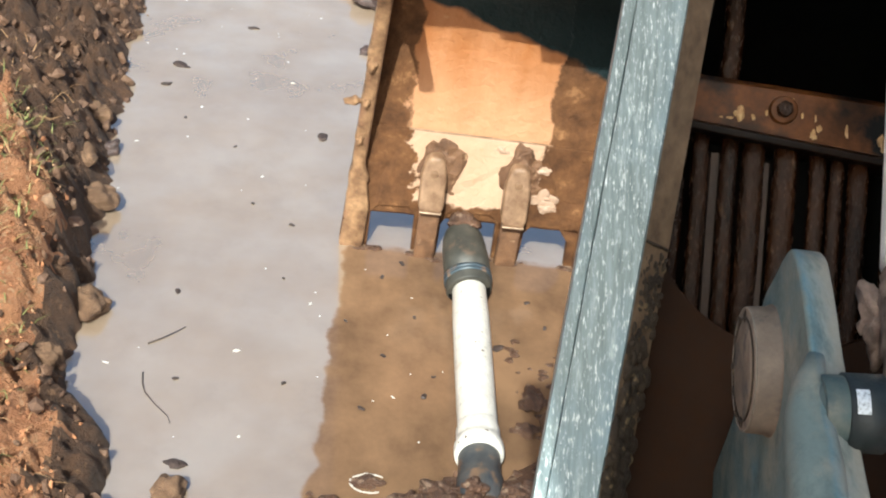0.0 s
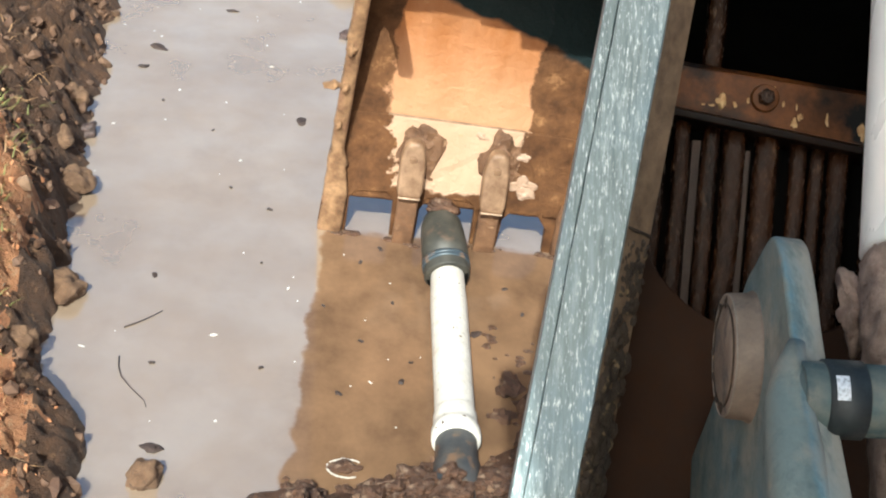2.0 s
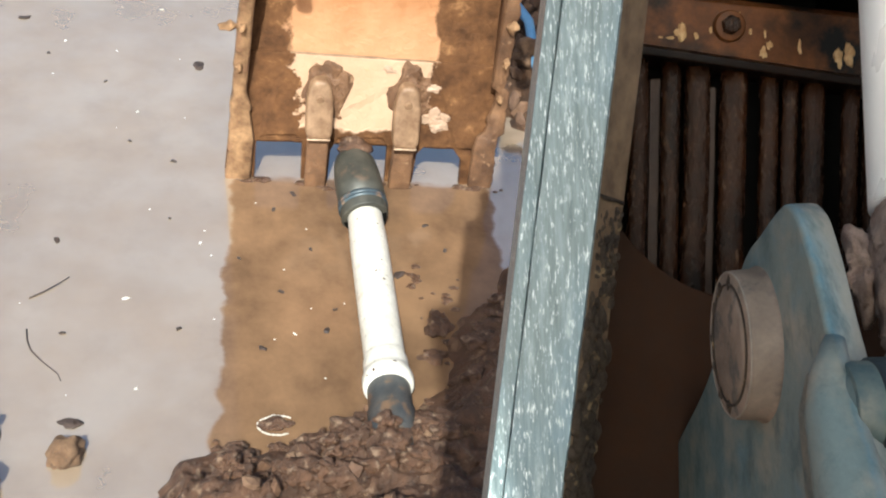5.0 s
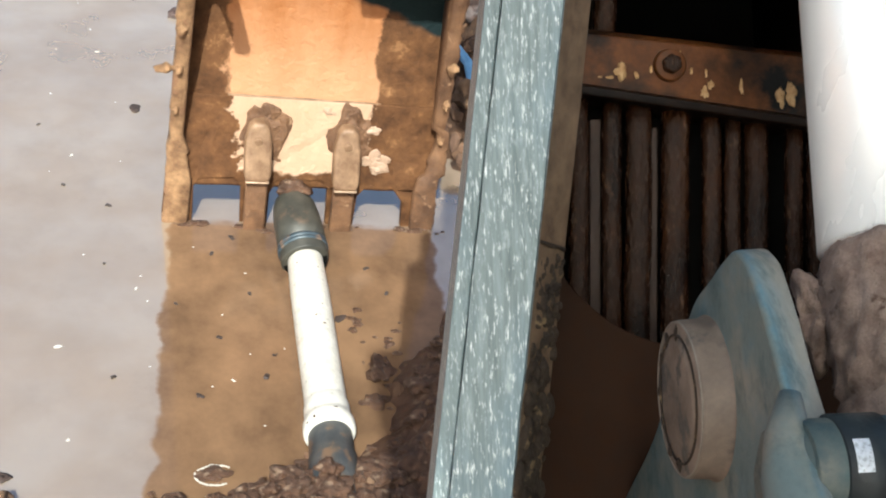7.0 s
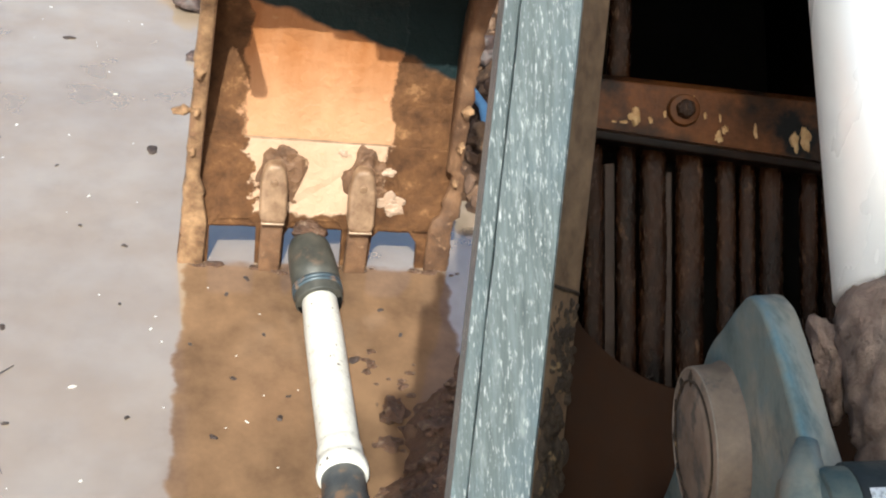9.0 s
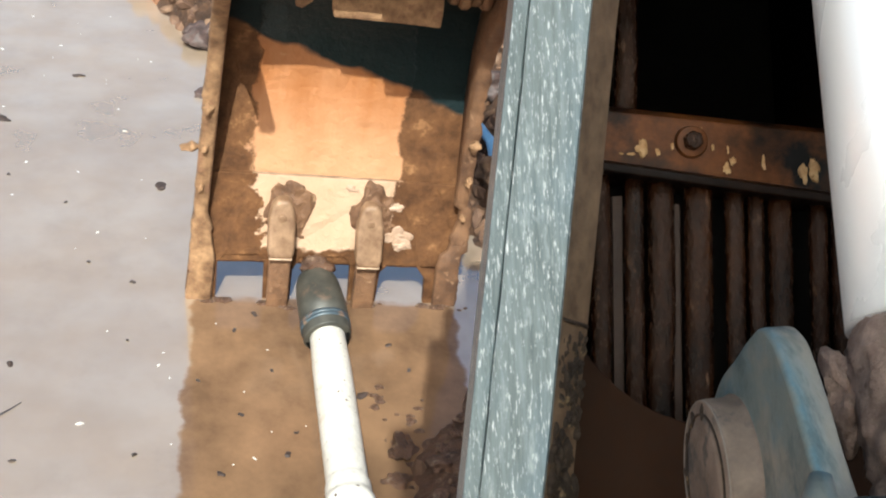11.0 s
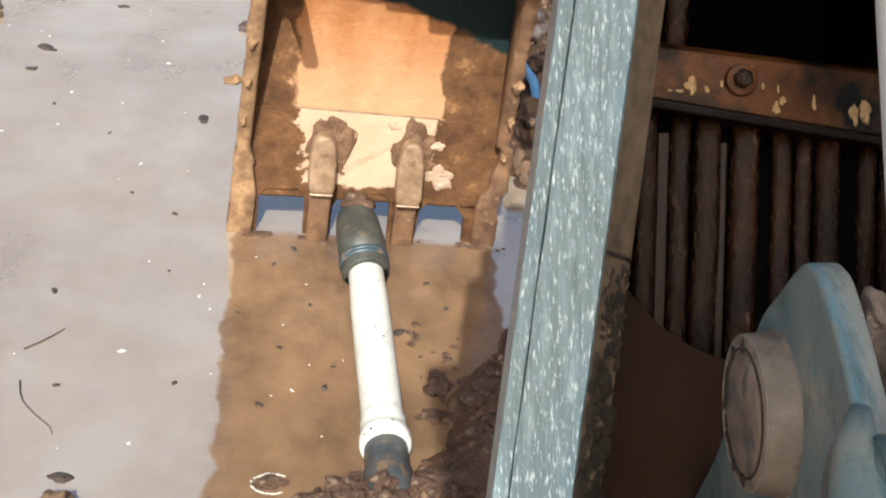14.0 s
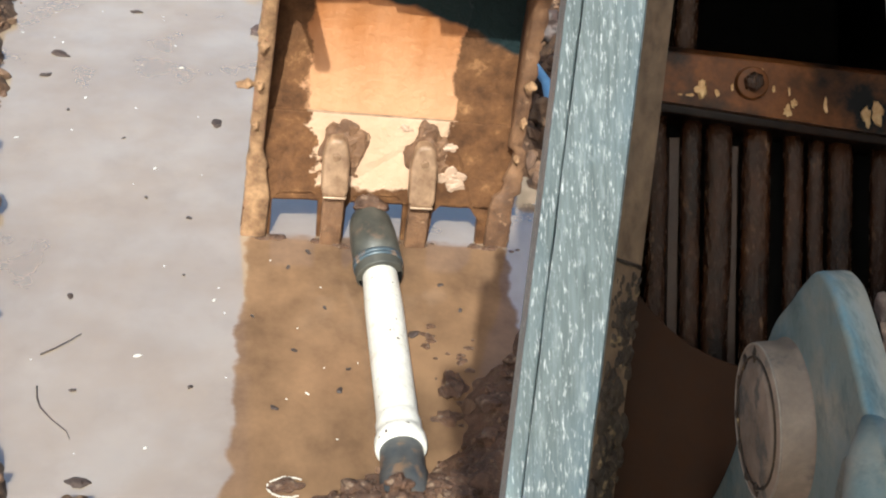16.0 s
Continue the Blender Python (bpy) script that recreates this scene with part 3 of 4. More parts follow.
def build_foam():
    """Specks of pale foam and scraps of straw on the water."""
    r = random.Random(77)
    verts, faces = [], []
    for k in range(75):
        x, y = r.uniform(-1.15, -0.05), r.uniform(-0.85, 2.0)
        if land(x, y)[0] > -0.02 or (abs(x) < 0.4 and -0.12 < y < 0.3):
            continue
        s, a, st = 0.0016 + 0.0042 * r.random() ** 3, r.uniform(0, 3.1), r.uniform(1.0, 2.0)
        b, n = len(verts), 9
        verts.append((x, y, 0.0024))
        for i in range(n):
            t = 2 * math.pi * i / n
            q = s * r.uniform(0.7, 1.25)
            u, v = q * st * math.cos(t), q * math.sin(t)
            verts.append((x + u * math.cos(a) - v * math.sin(a), y + u * math.sin(a) + v * math.cos(a), 0.0008))
        faces += [(b, b + 1 + i, b + 1 + (i + 1) % n) for i in range(n)]
    me = bpy.data.meshes.new("foam")
    me.from_pydata(verts, [], faces)
    me.materials.append(M_FOAM)
    me.update()
    tagged(new("foam", me), "specks of pale foam on muddy water", "foam", kind="stuff")


M_FOAM = surface("pale_foam", (0.45, 0.40, 0.34), (0.62, 0.57, 0.50), 80, (0.4, 0.7), 0.0005)
build_foam()


def mud_clod(x, y, z, size, seed, mat=None):
    bm = lump(size, seed, 4, 0.45)
    shake(bm, size[1] * 0.16, 60, seed, size[1] * 0.07)
    ob = part("mud_clod", bm, mat or M_MUD)
    ob.location = (x, y, z)
    return tagged(ob, "wet brown clod of mud at the water's edge", "mud clod", "mud clods")


for i in range(120):
    r = random.Random(200 + i)
    if i < 72:
        x, y = r.uniform(-0.30, 0.14), r.uniform(-1.06, -0.89)
        y -= 0.05 * (x < -0.08)
    else:
        y = r.uniform(-0.86, -0.40)
        x = 0.10 + (y + 0.82) * 0.53 + r.uniform(0.01, 0.2)
    s = 0.007 + 0.022 * r.random() ** 2
    mud_clod(x, y, max(0.0, gz(x, y)) + s * 0.2, (s * 1.2, s, s * 0.8), 300 + i)
mud_clod(0.15, -0.58, 0.0, (0.03, 0.045, 0.012), 401)
mud_clod(0.13, -0.68, 0.0, (0.03, 0.02, 0.012), 402)
mud_clod(-0.207, -0.884, 0.0, (0.030, 0.018, 0.012), 403)
for i in range(60):
    r = random.Random(1200 + i)
    x = r.uniform(-0.34, 0.20)
    s = 0.004 + 0.009 * r.random() ** 2
    y = r.uniform(-1.05, -0.88) - 0.05 * (x < -0.08)
    mud_clod(x, y, max(0.0, gz(x, y)) + s * 0.9, (s * 1.3, s, s * 0.8), 1300 + i)

twig([(-0.745, -0.51, 0.002), (-0.715, -0.485, 0.003), (-0.69, -0.46, 0.004), (-0.672, -0.435, 0.002)], 0.0022, M_LEAF, "thin dark twig floating on muddy water")
twig([(-0.733, -0.61, 0.0005), (-0.726, -0.645, 0.001), (-0.714, -0.674, 0.001), (-0.686, -0.707, 0.0005), (-0.65, -0.742, 0.001), (-0.641, -0.763, 0.0)], 0.0021, M_LEAF, "curved dark twig half sunk in muddy water")
for i in range(26):
    r = random.Random(700 + i)
    cx, cy = ((0.185, -0.50), (0.19, -0.68), (0.10, -0.42))[i % 3]
    s = r.uniform(0.003, 0.010)
    mud_clod(cx + r.gauss(0, 0.022), cy + r.gauss(0, 0.04), 0.0, (s * 1.3, s, s * 0.5), 720 + i)
for i in range(30):
    r = random.Random(900 + i)
    s = r.uniform(0.004, 0.011)
    x = r.choice((-0.31, -0.115, 0.108, 0.315)) + r.gauss(0, 0.035)
    mud_clod(x, -0.022 + r.gauss(0, 0.008), 0.0, (s * 1.5, s, s * 0.5), 940 + i)
# a broken ring of foam round a clod
bm = bmesh.new()
for i in range(70):
    r = random.Random(800 + i)
    a = 0.9 + 4.4 * i / 70
    if 2.6 < a < 2.9:
        continue
    k = 1 + 0.10 * noise.noise(Vector((a * 2, 0, 3)))
    bmesh.ops.create_icosphere(bm, subdivisions=1, radius=r.uniform(0.0012, 0.0030), matrix=Matrix.Translation((-0.207 + 0.040 * k * math.cos(a), -0.884 + 0.026 * k * math.sin(a), 0.001)))
tagged(part("foam_ring", bm, M_FOAM), "pale ring of foam round a mud clod", "foam", kind="stuff")

# ---- drain pipe ----


def build_pipe():
    pipe = holder("drain_pipe")
    tagged(pipe, "white plastic drain pipe with black coupling in muddy water", "pipe")
    a, b = Vector((0.0045, -0.195, 0.032)), Vector((0.0135, -0.845, 0.066))
    r = 0.0455
    bm = tube(*straight(a, b, [(0, r * 0.9), (0, r * 0.94), (0.04, r * 0.95), (0.25, r), (0.5, r * 0.985), (0.75, r * 0.965), (0.855, r * 0.96), (0.86, r * 0.965), (0.868, r * 1.0), (0.88, r * 1.035), (0.92, r * 1.045), (0.940, r * 1.05), (0.944, r * 1.09), (0.952, r * 1.15), (0.975, r * 1.17), (0.992, r * 1.15), (1.0, r * 1.08), (1.0, r * 0.9)]), 40)
    part("white_pipe", bm, M_PVC, pipe, "white plastic pipe smeared with mud")
    d = (b - a).normalized()
    r3 = random.Random(8)
    for k in range(11):
        f, ang = (r3.uniform(0.04, 0.98), r3.uniform(-1.2, 1.2)) if k else (0.27, -0.25)
        if k > 8:
            f = r3.uniform(0.86, 0.99)
        rr = r * (1.15 if f > 0.95 else 1.04 if f > 0.875 else 0.97)
        bm = lump((r3.uniform(0.0018, 0.0045), r3.uniform(0.002, 0.006), 0.0012), 900 + k, 2, 0.5)
        ob = part("mud_spot", bm, M_MUD, pipe)
        ob.location = a.lerp(b, f) + Vector((math.sin(ang) * rr, 0, math.cos(ang) * rr))
        ob.rotation_euler = (0, ang, 0)
    c0, c1 = Vector((-0.019, -0.035, 0.088)), a + d * 0.02
    bm = tube(*straight(c0, c1, [(-0.10, 0.012), (-0.08, 0.030), (0.0, 0.045), (0.12, 0.053), (0.3, 0.0575), (0.5, 0.060), (0.72, 0.060), (0.74, 0.056), (0.80, 0.056), (0.82, 0.059), (0.90, 0.060), (0.93, 0.058), (0.985, 0.0595), (1.0, 0.0585), (1.003, 0.054), (1.004, 0.040)]), 40)
    shake(bm, 0.003, 14, 1.0)
    coup = part("rubber_coupling", bm, M_RUBBER, pipe, "black rubber coupling")
    bm = lump((0.040, 0.032, 0.022), 77, 4, 0.4)
    shake(bm, 0.005, 60, 2, 0.002)
    ob = part("mud_cap", bm, M_MUD, coup, "mud stuck on the coupling")
    ob.location = (c0.x + 0.002, c0.y + 0.004, c0.z + 0.034)
    q0, q1 = c0.lerp(c1, 0.76), c0.lerp(c1, 0.87)
    bm = tube(*straight(q0, q1, [(0, 0.056), (0, 0.062), (0.45, 0.0625), (0.5, 0.0605), (0.55, 0.0625), (1, 0.062), (1, 0.056)]), 40)
    part("clamp_band", bm, M_BLUEBLACK, coup, "dark blue-grey clamp band")
    # black disc painted in for the shade inside the coupling's mouth
    bm = tube([c1 - d * 0.0, c1 + d * 0.0016], [0.0545, 0.0540], 36)
    part("mouth_shade", bm, M_BLACK, coup, "black disc standing in for shade in the coupling's mouth")
    e1 = b + d * 0.16 + Vector((0, 0, -0.03))
    bm = tube(*straight(b - d * 0.02, e1, [(0, 0.04), (0.1, 0.044), (0.4, 0.045), (0.42, 0.048), (0.8, 0.048), (1, 0.04)]), 36)
    part("end_fitting", bm, M_FITTING, pipe, "dark plastic end fitting sunk in mud")


build_pipe()

# ---- excavator bucket ----


def left_x(z):
    return -0.345 + 0.062 * z


def right_x(z):
    return 0.360 - 0.025 * z


FLOOR = [(-0.004, 0.11), (0.0, 0.135), (0.02, 0.23), (0.038, 0.35), (0.06, 0.46), (0.075, 0.58), (0.06, 0.70), (0.02, 0.80), (-0.06, 0.88), (-0.14, 0.925), (-0.24, 0.95)]


def floor_y(z):
    for (y0, z0), (y1, z1) in zip(FLOOR, FLOOR[1:]):
        if z <= z1:
            return y0 + (y1 - y0) * max(0.0, (z - z0)) / (z1 - z0)
    return FLOOR[-1][0]


def build_bucket():
    bucket = holder("excavator_bucket")
    tagged(bucket, "muddy steel excavator bucket standing teeth down in water", "bucket")
    # curved floor with thickness
    bm = bmesh.new()
    rows = []
    prof = []
    for (y0, z0), (y1, z1) in zip(FLOOR, FLOOR[1:]):
        for s in range(4):
            prof.append((y0 + (y1 - y0) * s / 4, z0 + (z1 - z0) * s / 4))
    prof.append(FLOOR[-1])
    n = 40
    for y, z in prof:
        zz = min(z, 0.9)
        rows.append([bm.verts.new((left_x(zz) + 0.01 + (right_x(zz) - left_x(zz) - 0.02) * i / n, y + 0.004 * noise.noise(Vector((i * 0.3, z * 9, 0))), z)) for i in range(n + 1)])
    for r0, r1 in zip(rows, rows[1:]):
        for i in range(n):
            bm.faces.new((r0[i], r0[i + 1], r1[i + 1], r1[i]))
    geo = bmesh.ops.extrude_face_region(bm, geom=bm.faces[:])
    for v in geo["geom"]:
        if isinstance(v, bmesh.types.BMVert):
            v.co += Vector((0, 0.022, 0.004))
    bmesh.ops.recalc_face_normals(bm, faces=bm.faces[:])
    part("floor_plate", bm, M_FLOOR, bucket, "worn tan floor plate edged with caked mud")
    # cutting edge along the foot of the floor, with notches between the teeth
    edge = [(-0.346, 0.02), (-0.340, -0.06), (-0.275, -0.06), (-0.269, 0.03), (-0.268, 0.105), (-0.25, 0.128), (-0.17, 0.134), (-0.152, 0.11), (-0.150, -0.05), (-0.082, -0.05),
            (-0.078, 0.09), (-0.06, 0.128), (0.05, 0.134), (0.068, 0.11), (0.072, -0.05), (0.142, -0.05), (0.148, 0.09), (0.165, 0.112), (0.24, 0.114), (0.268, 0.075), (0.275, -0.05),
            (0.354, -0.05), (0.361, 0.03), (0.352, 0.340), (0.17, 0.342), (-0.187, 0.347), (-0.32, 0.347)]
    bm = extrude(edge, 'y', -0.006, 0.018, 0.004)
    for v in bm.verts:
        v.co.y += floor_y(v.co.z) + 0.0 if v.co.z > 0.15 else 0.0
    lip = part("cutting_edge", bm, M_EDGE, bucket, "mud-covered cutting edge with notches", smooth=False)
    for x, z, w, h, k in ((0.183, 0.190, 0.026, 0.026, 3), (0.190, 0.172, 0.020, 0.012, 5), (0.170, 0.272, 0.014, 0.012, 8), (0.055, 0.315, 0.018, 0.010, 11)):
        bm = lump((w, 0.003, h), 60 + k, 4, 0.75)
        ob = part("bare_patch", bm, M_BARE, bucket, "pale bare patch in the caked mud")
        ob.location = (x, floor_y(z) - 0.006, z)
    # weld seam across the floor
    zs = 0.347
    bm = tube([(-0.19 + 0.036 * i, floor_y(zs) - 0.003 + 0.002 * noise.noise(Vector((i, 0, 0))), zs - 0.0006 * i + 0.003 * noise.noise(Vector((i * 0.8, 3, 0)))) for i in range(11)], [0.0032] * 11, 8)
    part("weld_seam", bm, M_TOOTH, bucket, "raised weld seam")
    for x, top, low in ((-0.113, 0.285, 0.154), (0.108, 0.280, 0.138)):
        # adapter: a rounded tapering lug with a pale chisel end
        w = 0.034
        out = [(-w * 0.75, top), (-w * 0.4, top + 0.015), (w * 0.4, top + 0.015), (w * 0.75, top), (w, top - 0.04), (w, low + 0.02), (w * 0.85, low), (-w * 0.85, low), (-w, low + 0.02), (-w, top - 0.04)]
        bm = extrude([(x + u, v) for u, v in out], 'y', -0.05, 0.0, 0.010, 3)
        for v in bm.verts:
            v.co.y += floor_y(v.co.z) - 0.002 - 0.012 * (v.co.z < (low + 0.03))
        tooth = part("tooth", bm, M_TOOTH, bucket, "worn steel tooth adapter")
        for zb in (top - 0.03, low + 0.045):
            yb = floor_y(zb) - (0.069 if zb < low + 0.03 else 0.0575)
            bm = tube([(x, yb - 0.001, zb), (x, yb + 0.02, zb)], [0.010, 0.012], 16)
            soft_edges(bm, 0.002)
            part("bolt", bm, M_TOOTH, tooth)
        # pale strip painted in for the highlight along the chisel end
        bm = box(x - 0.029, x + 0.029, floor_y(low) - 0.0655, floor_y(low) - 0.050, low - 0.002, low + 0.003, 0.0018)
        part("edge_highlight", bm, M_GLINT, tooth, "pale strip painted as the edge highlight")
        bm = extrude([(x - 0.028, low + 0.01), (x + 0.028, low + 0.01), (x + 0.027, -0.07), (x - 0.030, -0.07)], 'y', -0.040, -0.014, 0.006)
        shake(bm, 0.004, 20, x)
        part("tooth_tip", bm, M_BUCKETMUD, bucket, "muddy tooth tip dipping into water")
        # mud packed behind the adapter
        bm = lump((0.060, 0.013, 0.100), int(500 + x * 100), 5, 0.34)
        shake(bm, 0.006, 40, x, 0.003)
        ob = part("mud_patch", bm, M_BUCKETMUD, bucket, "mud packed round the tooth")
        ob.location = (x + 0.014, floor_y(0.23) - 0.002, 0.228)
    # side plates, with a thick muddy front edge
    for side, fx, sgn in (("left", left_x, 1), ("right", right_x, -1)):
        bm = bmesh.new()
        zs = [-0.05 + 0.0098 * i for i in range(104)]
        rings = []
        for z in zs:
            fwd = -0.018 - 0.11 * smoothstep(0.12, 0.65, z) - 0.05 * smoothstep(0.65, 0.95, z)
            th = 0.036 if z > 0.25 else 0.036 + 0.05 * (0.25 - max(z, 0.12)) / 0.13 * (0.6 if z < 0.2 else 1)
            y_front, y_back = floor_y(max(z, 0.13)) + fwd, floor_y(max(z, 0.13)) + 0.03
            x0 = fx(z)
            if side == "right" and 0.16 < z < 0.30:
                x0 += 0.014
            wob = 0.007 * noise.noise(Vector((z * 22, sgn * 3, 0))) + 0.005 * noise.noise(Vector((z * 70, sgn * 5, 1))) + 0.003 * noise.noise(Vector((z * 190, sgn * 5, 1)))
            rings.append([bm.verts.new(p) for p in ((x0 - sgn * wob, y_front + 0.006, z), (x0 + sgn * 0.006, y_front - wob * 0.8, z), (x0 + sgn * (th - 0.006), y_front + wob * 0.6, z), (x0 + sgn * th, y_front + 0.008, z),
                                                    (x0 + sgn * 0.024, y_back, z), (x0, y_back, z))])
        for r0, r1 in zip(rings, rings[1:]):
            for k in range(6):
                bm.faces.new((r0[k], r0[(k + 1) % 6], r1[(k + 1) % 6], r1[k]))
        bm.faces.new(rings[0])
        bm.faces.new(rings[-1][::-1])
        bmesh.ops.recalc_face_normals(bm, faces=bm.faces[:])
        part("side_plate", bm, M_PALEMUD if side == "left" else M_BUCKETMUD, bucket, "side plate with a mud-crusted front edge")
        for k in range(3):
            z = 0.30 + 0.11 * k + 0.03 * sgn
            s = 0.010 + 0.003 * ((k * 7) % 3)
            bm = lump((s * 0.8, s, s * 1.2), 600 + k + 20 * (sgn > 0), 3, 0.4)
            shake(bm, s * 0.35, 60, k, s * 0.15)
            ob = part("mud_crumb", bm, M_PALEMUD, bucket)
            ob.location = (fx(z) + sgn * 0.012, floor_y(max(z, 0.13)) - 0.02 - 0.11 * float(smoothstep(0.12, 0.65, z)), z)
    # clod sticking out of the edge
    bm = lump((0.020, 0.012, 0.010), 641, 3, 0.5)
    shake(bm, 0.004, 70, 3, 0.002)
    ob = part("mud_crumb", bm, M_PALEMUD, bucket)
    ob.location = (left_x(0.44) - 0.018, -0.03, 0.44)
    return bucket


build_bucket()


def build_stick_end():
    """The muddy linkage bracket above the bucket."""
    st = holder("bucket_linkage")
    tagged(st, "mud-caked steel linkage bracket above the bucket", "linkage")
    y = -0.12
    bm = extrude([(-0.040, 0.818), (0.196, 0.811), (0.196, 0.90), (0.21, 1.20), (-0.05, 1.20), (-0.045, 0.90)], 'y', y - 0.012, y + 0.03, 0.006)
    bmesh.ops.subdivide_edges(bm, edges=[e for e in bm.edges if e.calc_length() > 0.06], cuts=3)
    shake(bm, 0.004, 25, 2.0)
    part("cover_plate", bm, M_PALEMUD, st, "bent muddy cover plate", smooth=False)
    for x, r in ((0.222, 0.05), (0.246, 0.058), (0.270, 0.05), (0.292, 0.056)):
        bm = tube([(x - 0.011, y + 0.03, 0.905), (x - 0.006, y + 0.03, 0.905), (x + 0.006, y + 0.03, 0.905), (x + 0.011, y + 0.03, 0.905)], [r * 0.92, r, r, r * 0.92], 28)
        shake(bm, 0.002, 30, x)
        part("bushing", bm, M_PALEMUD, st)
    bm = extrude([(-0.125, 1.2), (-0.121, 0.832), (-0.106, 0.828), (-0.084, 0.845), (-0.088, 1.2)], 'y', y, y + 0.05, 0.004)
    part("ear", bm, M_PALEMUD, st)
    bm = box(-0.19, 0.33, y + 0.03, y + 0.24, 1.0, 1.22, 0.01)
    part("crosshead", bm, M_BUCKETMUD, st)
    # unseen bar on two hangers below the crosshead, added to shadow the bucket
    part("shadow_bar", box(-0.34, 0.10, -0.235, -0.185, 1.020, 1.08, 0.006), M_BUCKETMUD, st)
    for x in (-0.17, 0.06):
        part("hanger", box(x - 0.02, x + 0.02, -0.215, -0.08, 1.0, 1.10, 0.006), M_BUCKETMUD, st)
    # unseen wide plate ahead of the stick on two arms, added as shadow caster
    part("shadow_plate", extrude([(-0.008, 1.136), (0.40, 1.136), (0.40, 1.30), (0.34, 1.46), (0.06, 1.46), (-0.008, 1.30)], 'y', -0.475, -0.435, 0.006), M_CAST, st, "unseen blue-grey plate added to shadow the bucket", smooth=False)
    for x in (0.10, 0.19):
        part("shadow_plate_arm", box(x - 0.02, x + 0.02, -0.445, y + 0.02, 1.34, 1.44, 0.008), M_CAST, st)
    bm = box(-0.05, 0.21, y - 0.02, y + 0.2, 1.16, 2.3, 0.01)
    part("stick", bm, M_CAST, st, "blue-grey excavator stick")


build_stick_end()

# blue pipe end in the rubble
bm = tube([(x, y, max(z, gz(x, y) + 0.03)) for x, y, z in ((0.44, 0.98, 0.2), (0.475, 0.85, 0.2), (0.505, 0.72, 0.17), (0.53, 0.56, 0.15), (0.55, 0.43, 0.12), (0.57, 0.34, 0.05))], [0.015] * 6, 16)
tagged(part("blue_pipe", bm, M_BLUEPIPE), "blue plastic water pipe sticking out of the rubble", "pipe")

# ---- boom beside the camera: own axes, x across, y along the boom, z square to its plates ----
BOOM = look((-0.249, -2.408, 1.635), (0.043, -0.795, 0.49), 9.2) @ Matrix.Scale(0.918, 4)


def build_boom():
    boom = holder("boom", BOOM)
    tagged(boom, "excavator boom with a scraped blue-grey edge, brown plates and oily hoses", "boom")
    lean = 0.0262 / 0.188

    def slanted(bm):
        for v in bm.verts:
            v.co.x += lean * v.co.y
        return bm
    # edge bar, its section turned a little
    X, Z = 0.0517, -0.415
    sec = [(X - 0.0085, Z - 0.0005), (X + 0.0145, Z + 0.001), (X + 0.0155, Z - 0.0005), (X + 0.0290, Z - 0.020), (X + 0.026, Z - 0.06), (X - 0.004, Z - 0.06), (X - 0.0085, Z - 0.02)]
    bm = bmesh.new()
    rings = []
    for k in range(61):
        y = -0.42 + 0.9 * k / 60
        rings.append([bm.verts.new((u + 0.0004 * noise.noise(Vector((y * 40, i * 3, 0))), y, w)) for i, (u, w) in enumerate(sec)])
    side_faces = []
    for r0, r1 in zip(rings, rings[1:]):
        for i in range(7):
            f = bm.faces.new((r0[i], r0[(i + 1) % 7], r1[(i + 1) % 7], r1[i]))
            if 2 <= i <= 4:
                side_faces.append(f)
    for f in side_faces:
        f.material_index = 1
    bmesh.ops.recalc_face_normals(bm, faces=bm.faces[:])
    bar = part("edge_bar", slanted(bm), M_BAR, boom, "scraped blue-grey steel edge", smooth=False)
    bar.data.materials.append(M_BARSIDE)
    lipb = box(X - 0.0150, X - 0.0087, -0.42, 0.48, Z - 0.03, Z - 0.0018, 0.0008, 0)
    part("edge_lip", slanted(lipb), M_BAR, boom, "narrow scraped lip", smooth=False)
    # crack across the bar's muddy side
    bm = tube([(X + 0.0165, 0.0035, Z - 0.001), (X + 0.021, 0.002, Z - 0.0075), (X + 0.026, 0.001, Z - 0.015), (X + 0.0285, 0.0, Z - 0.019)], [0.0007, 0.001, 0.0008, 0.001], 6)
    part("seam", bm, M_CRUST, boom)
    # mud crust along the lower side
    bm = bmesh.new()
    for k in range(420):
        r = random.Random(k)
        y = -0.003 - 0.2 * r.random() ** 1.1
        t = r.uniform(0.05, 1.0)
        s = r.uniform(0.0006, 0.0024) * (0.6 + 1.0 * min(1, -y / 0.08))
        c = Vector((X + 0.0155 + 0.0135 * t, y, Z - 0.0005 - 0.0195 * t))
        c.x += lean * c.y
        bmesh.ops.create_icosphere(bm, subdivisions=1, radius=s, matrix=Matrix.Translation(c) @ Matrix.Diagonal((1, r.uniform(1, 2.2), 1, 1)))
    shake(bm, 0.0008, 300, 0)
    tagged(part("mud_crust", bm, M_CRUST, boom, "crumbly mud along the bar"), kind="stuff")
    # smooth brown plate with a round cut-out
    cx, cy, rad = 0.158, 0.031, 0.0795
    outline = [(0.066, 0.02), (0.0935, 0.02)] + [(cx + rad * math.cos(a), cy + rad * math.sin(a)) for a in [math.pi + 0.14 + (math.pi - 0.28) * i / 40 for i in range(41)]]
    outline += [(0.42, 0.02), (0.42, -0.5), (-0.01, -0.5)]
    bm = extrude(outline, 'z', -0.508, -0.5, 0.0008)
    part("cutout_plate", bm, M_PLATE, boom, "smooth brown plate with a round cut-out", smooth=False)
    # back and far walls of the box, near-black in place of its inner shade
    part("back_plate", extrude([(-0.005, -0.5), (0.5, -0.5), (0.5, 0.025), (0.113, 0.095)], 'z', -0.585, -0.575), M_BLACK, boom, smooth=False)
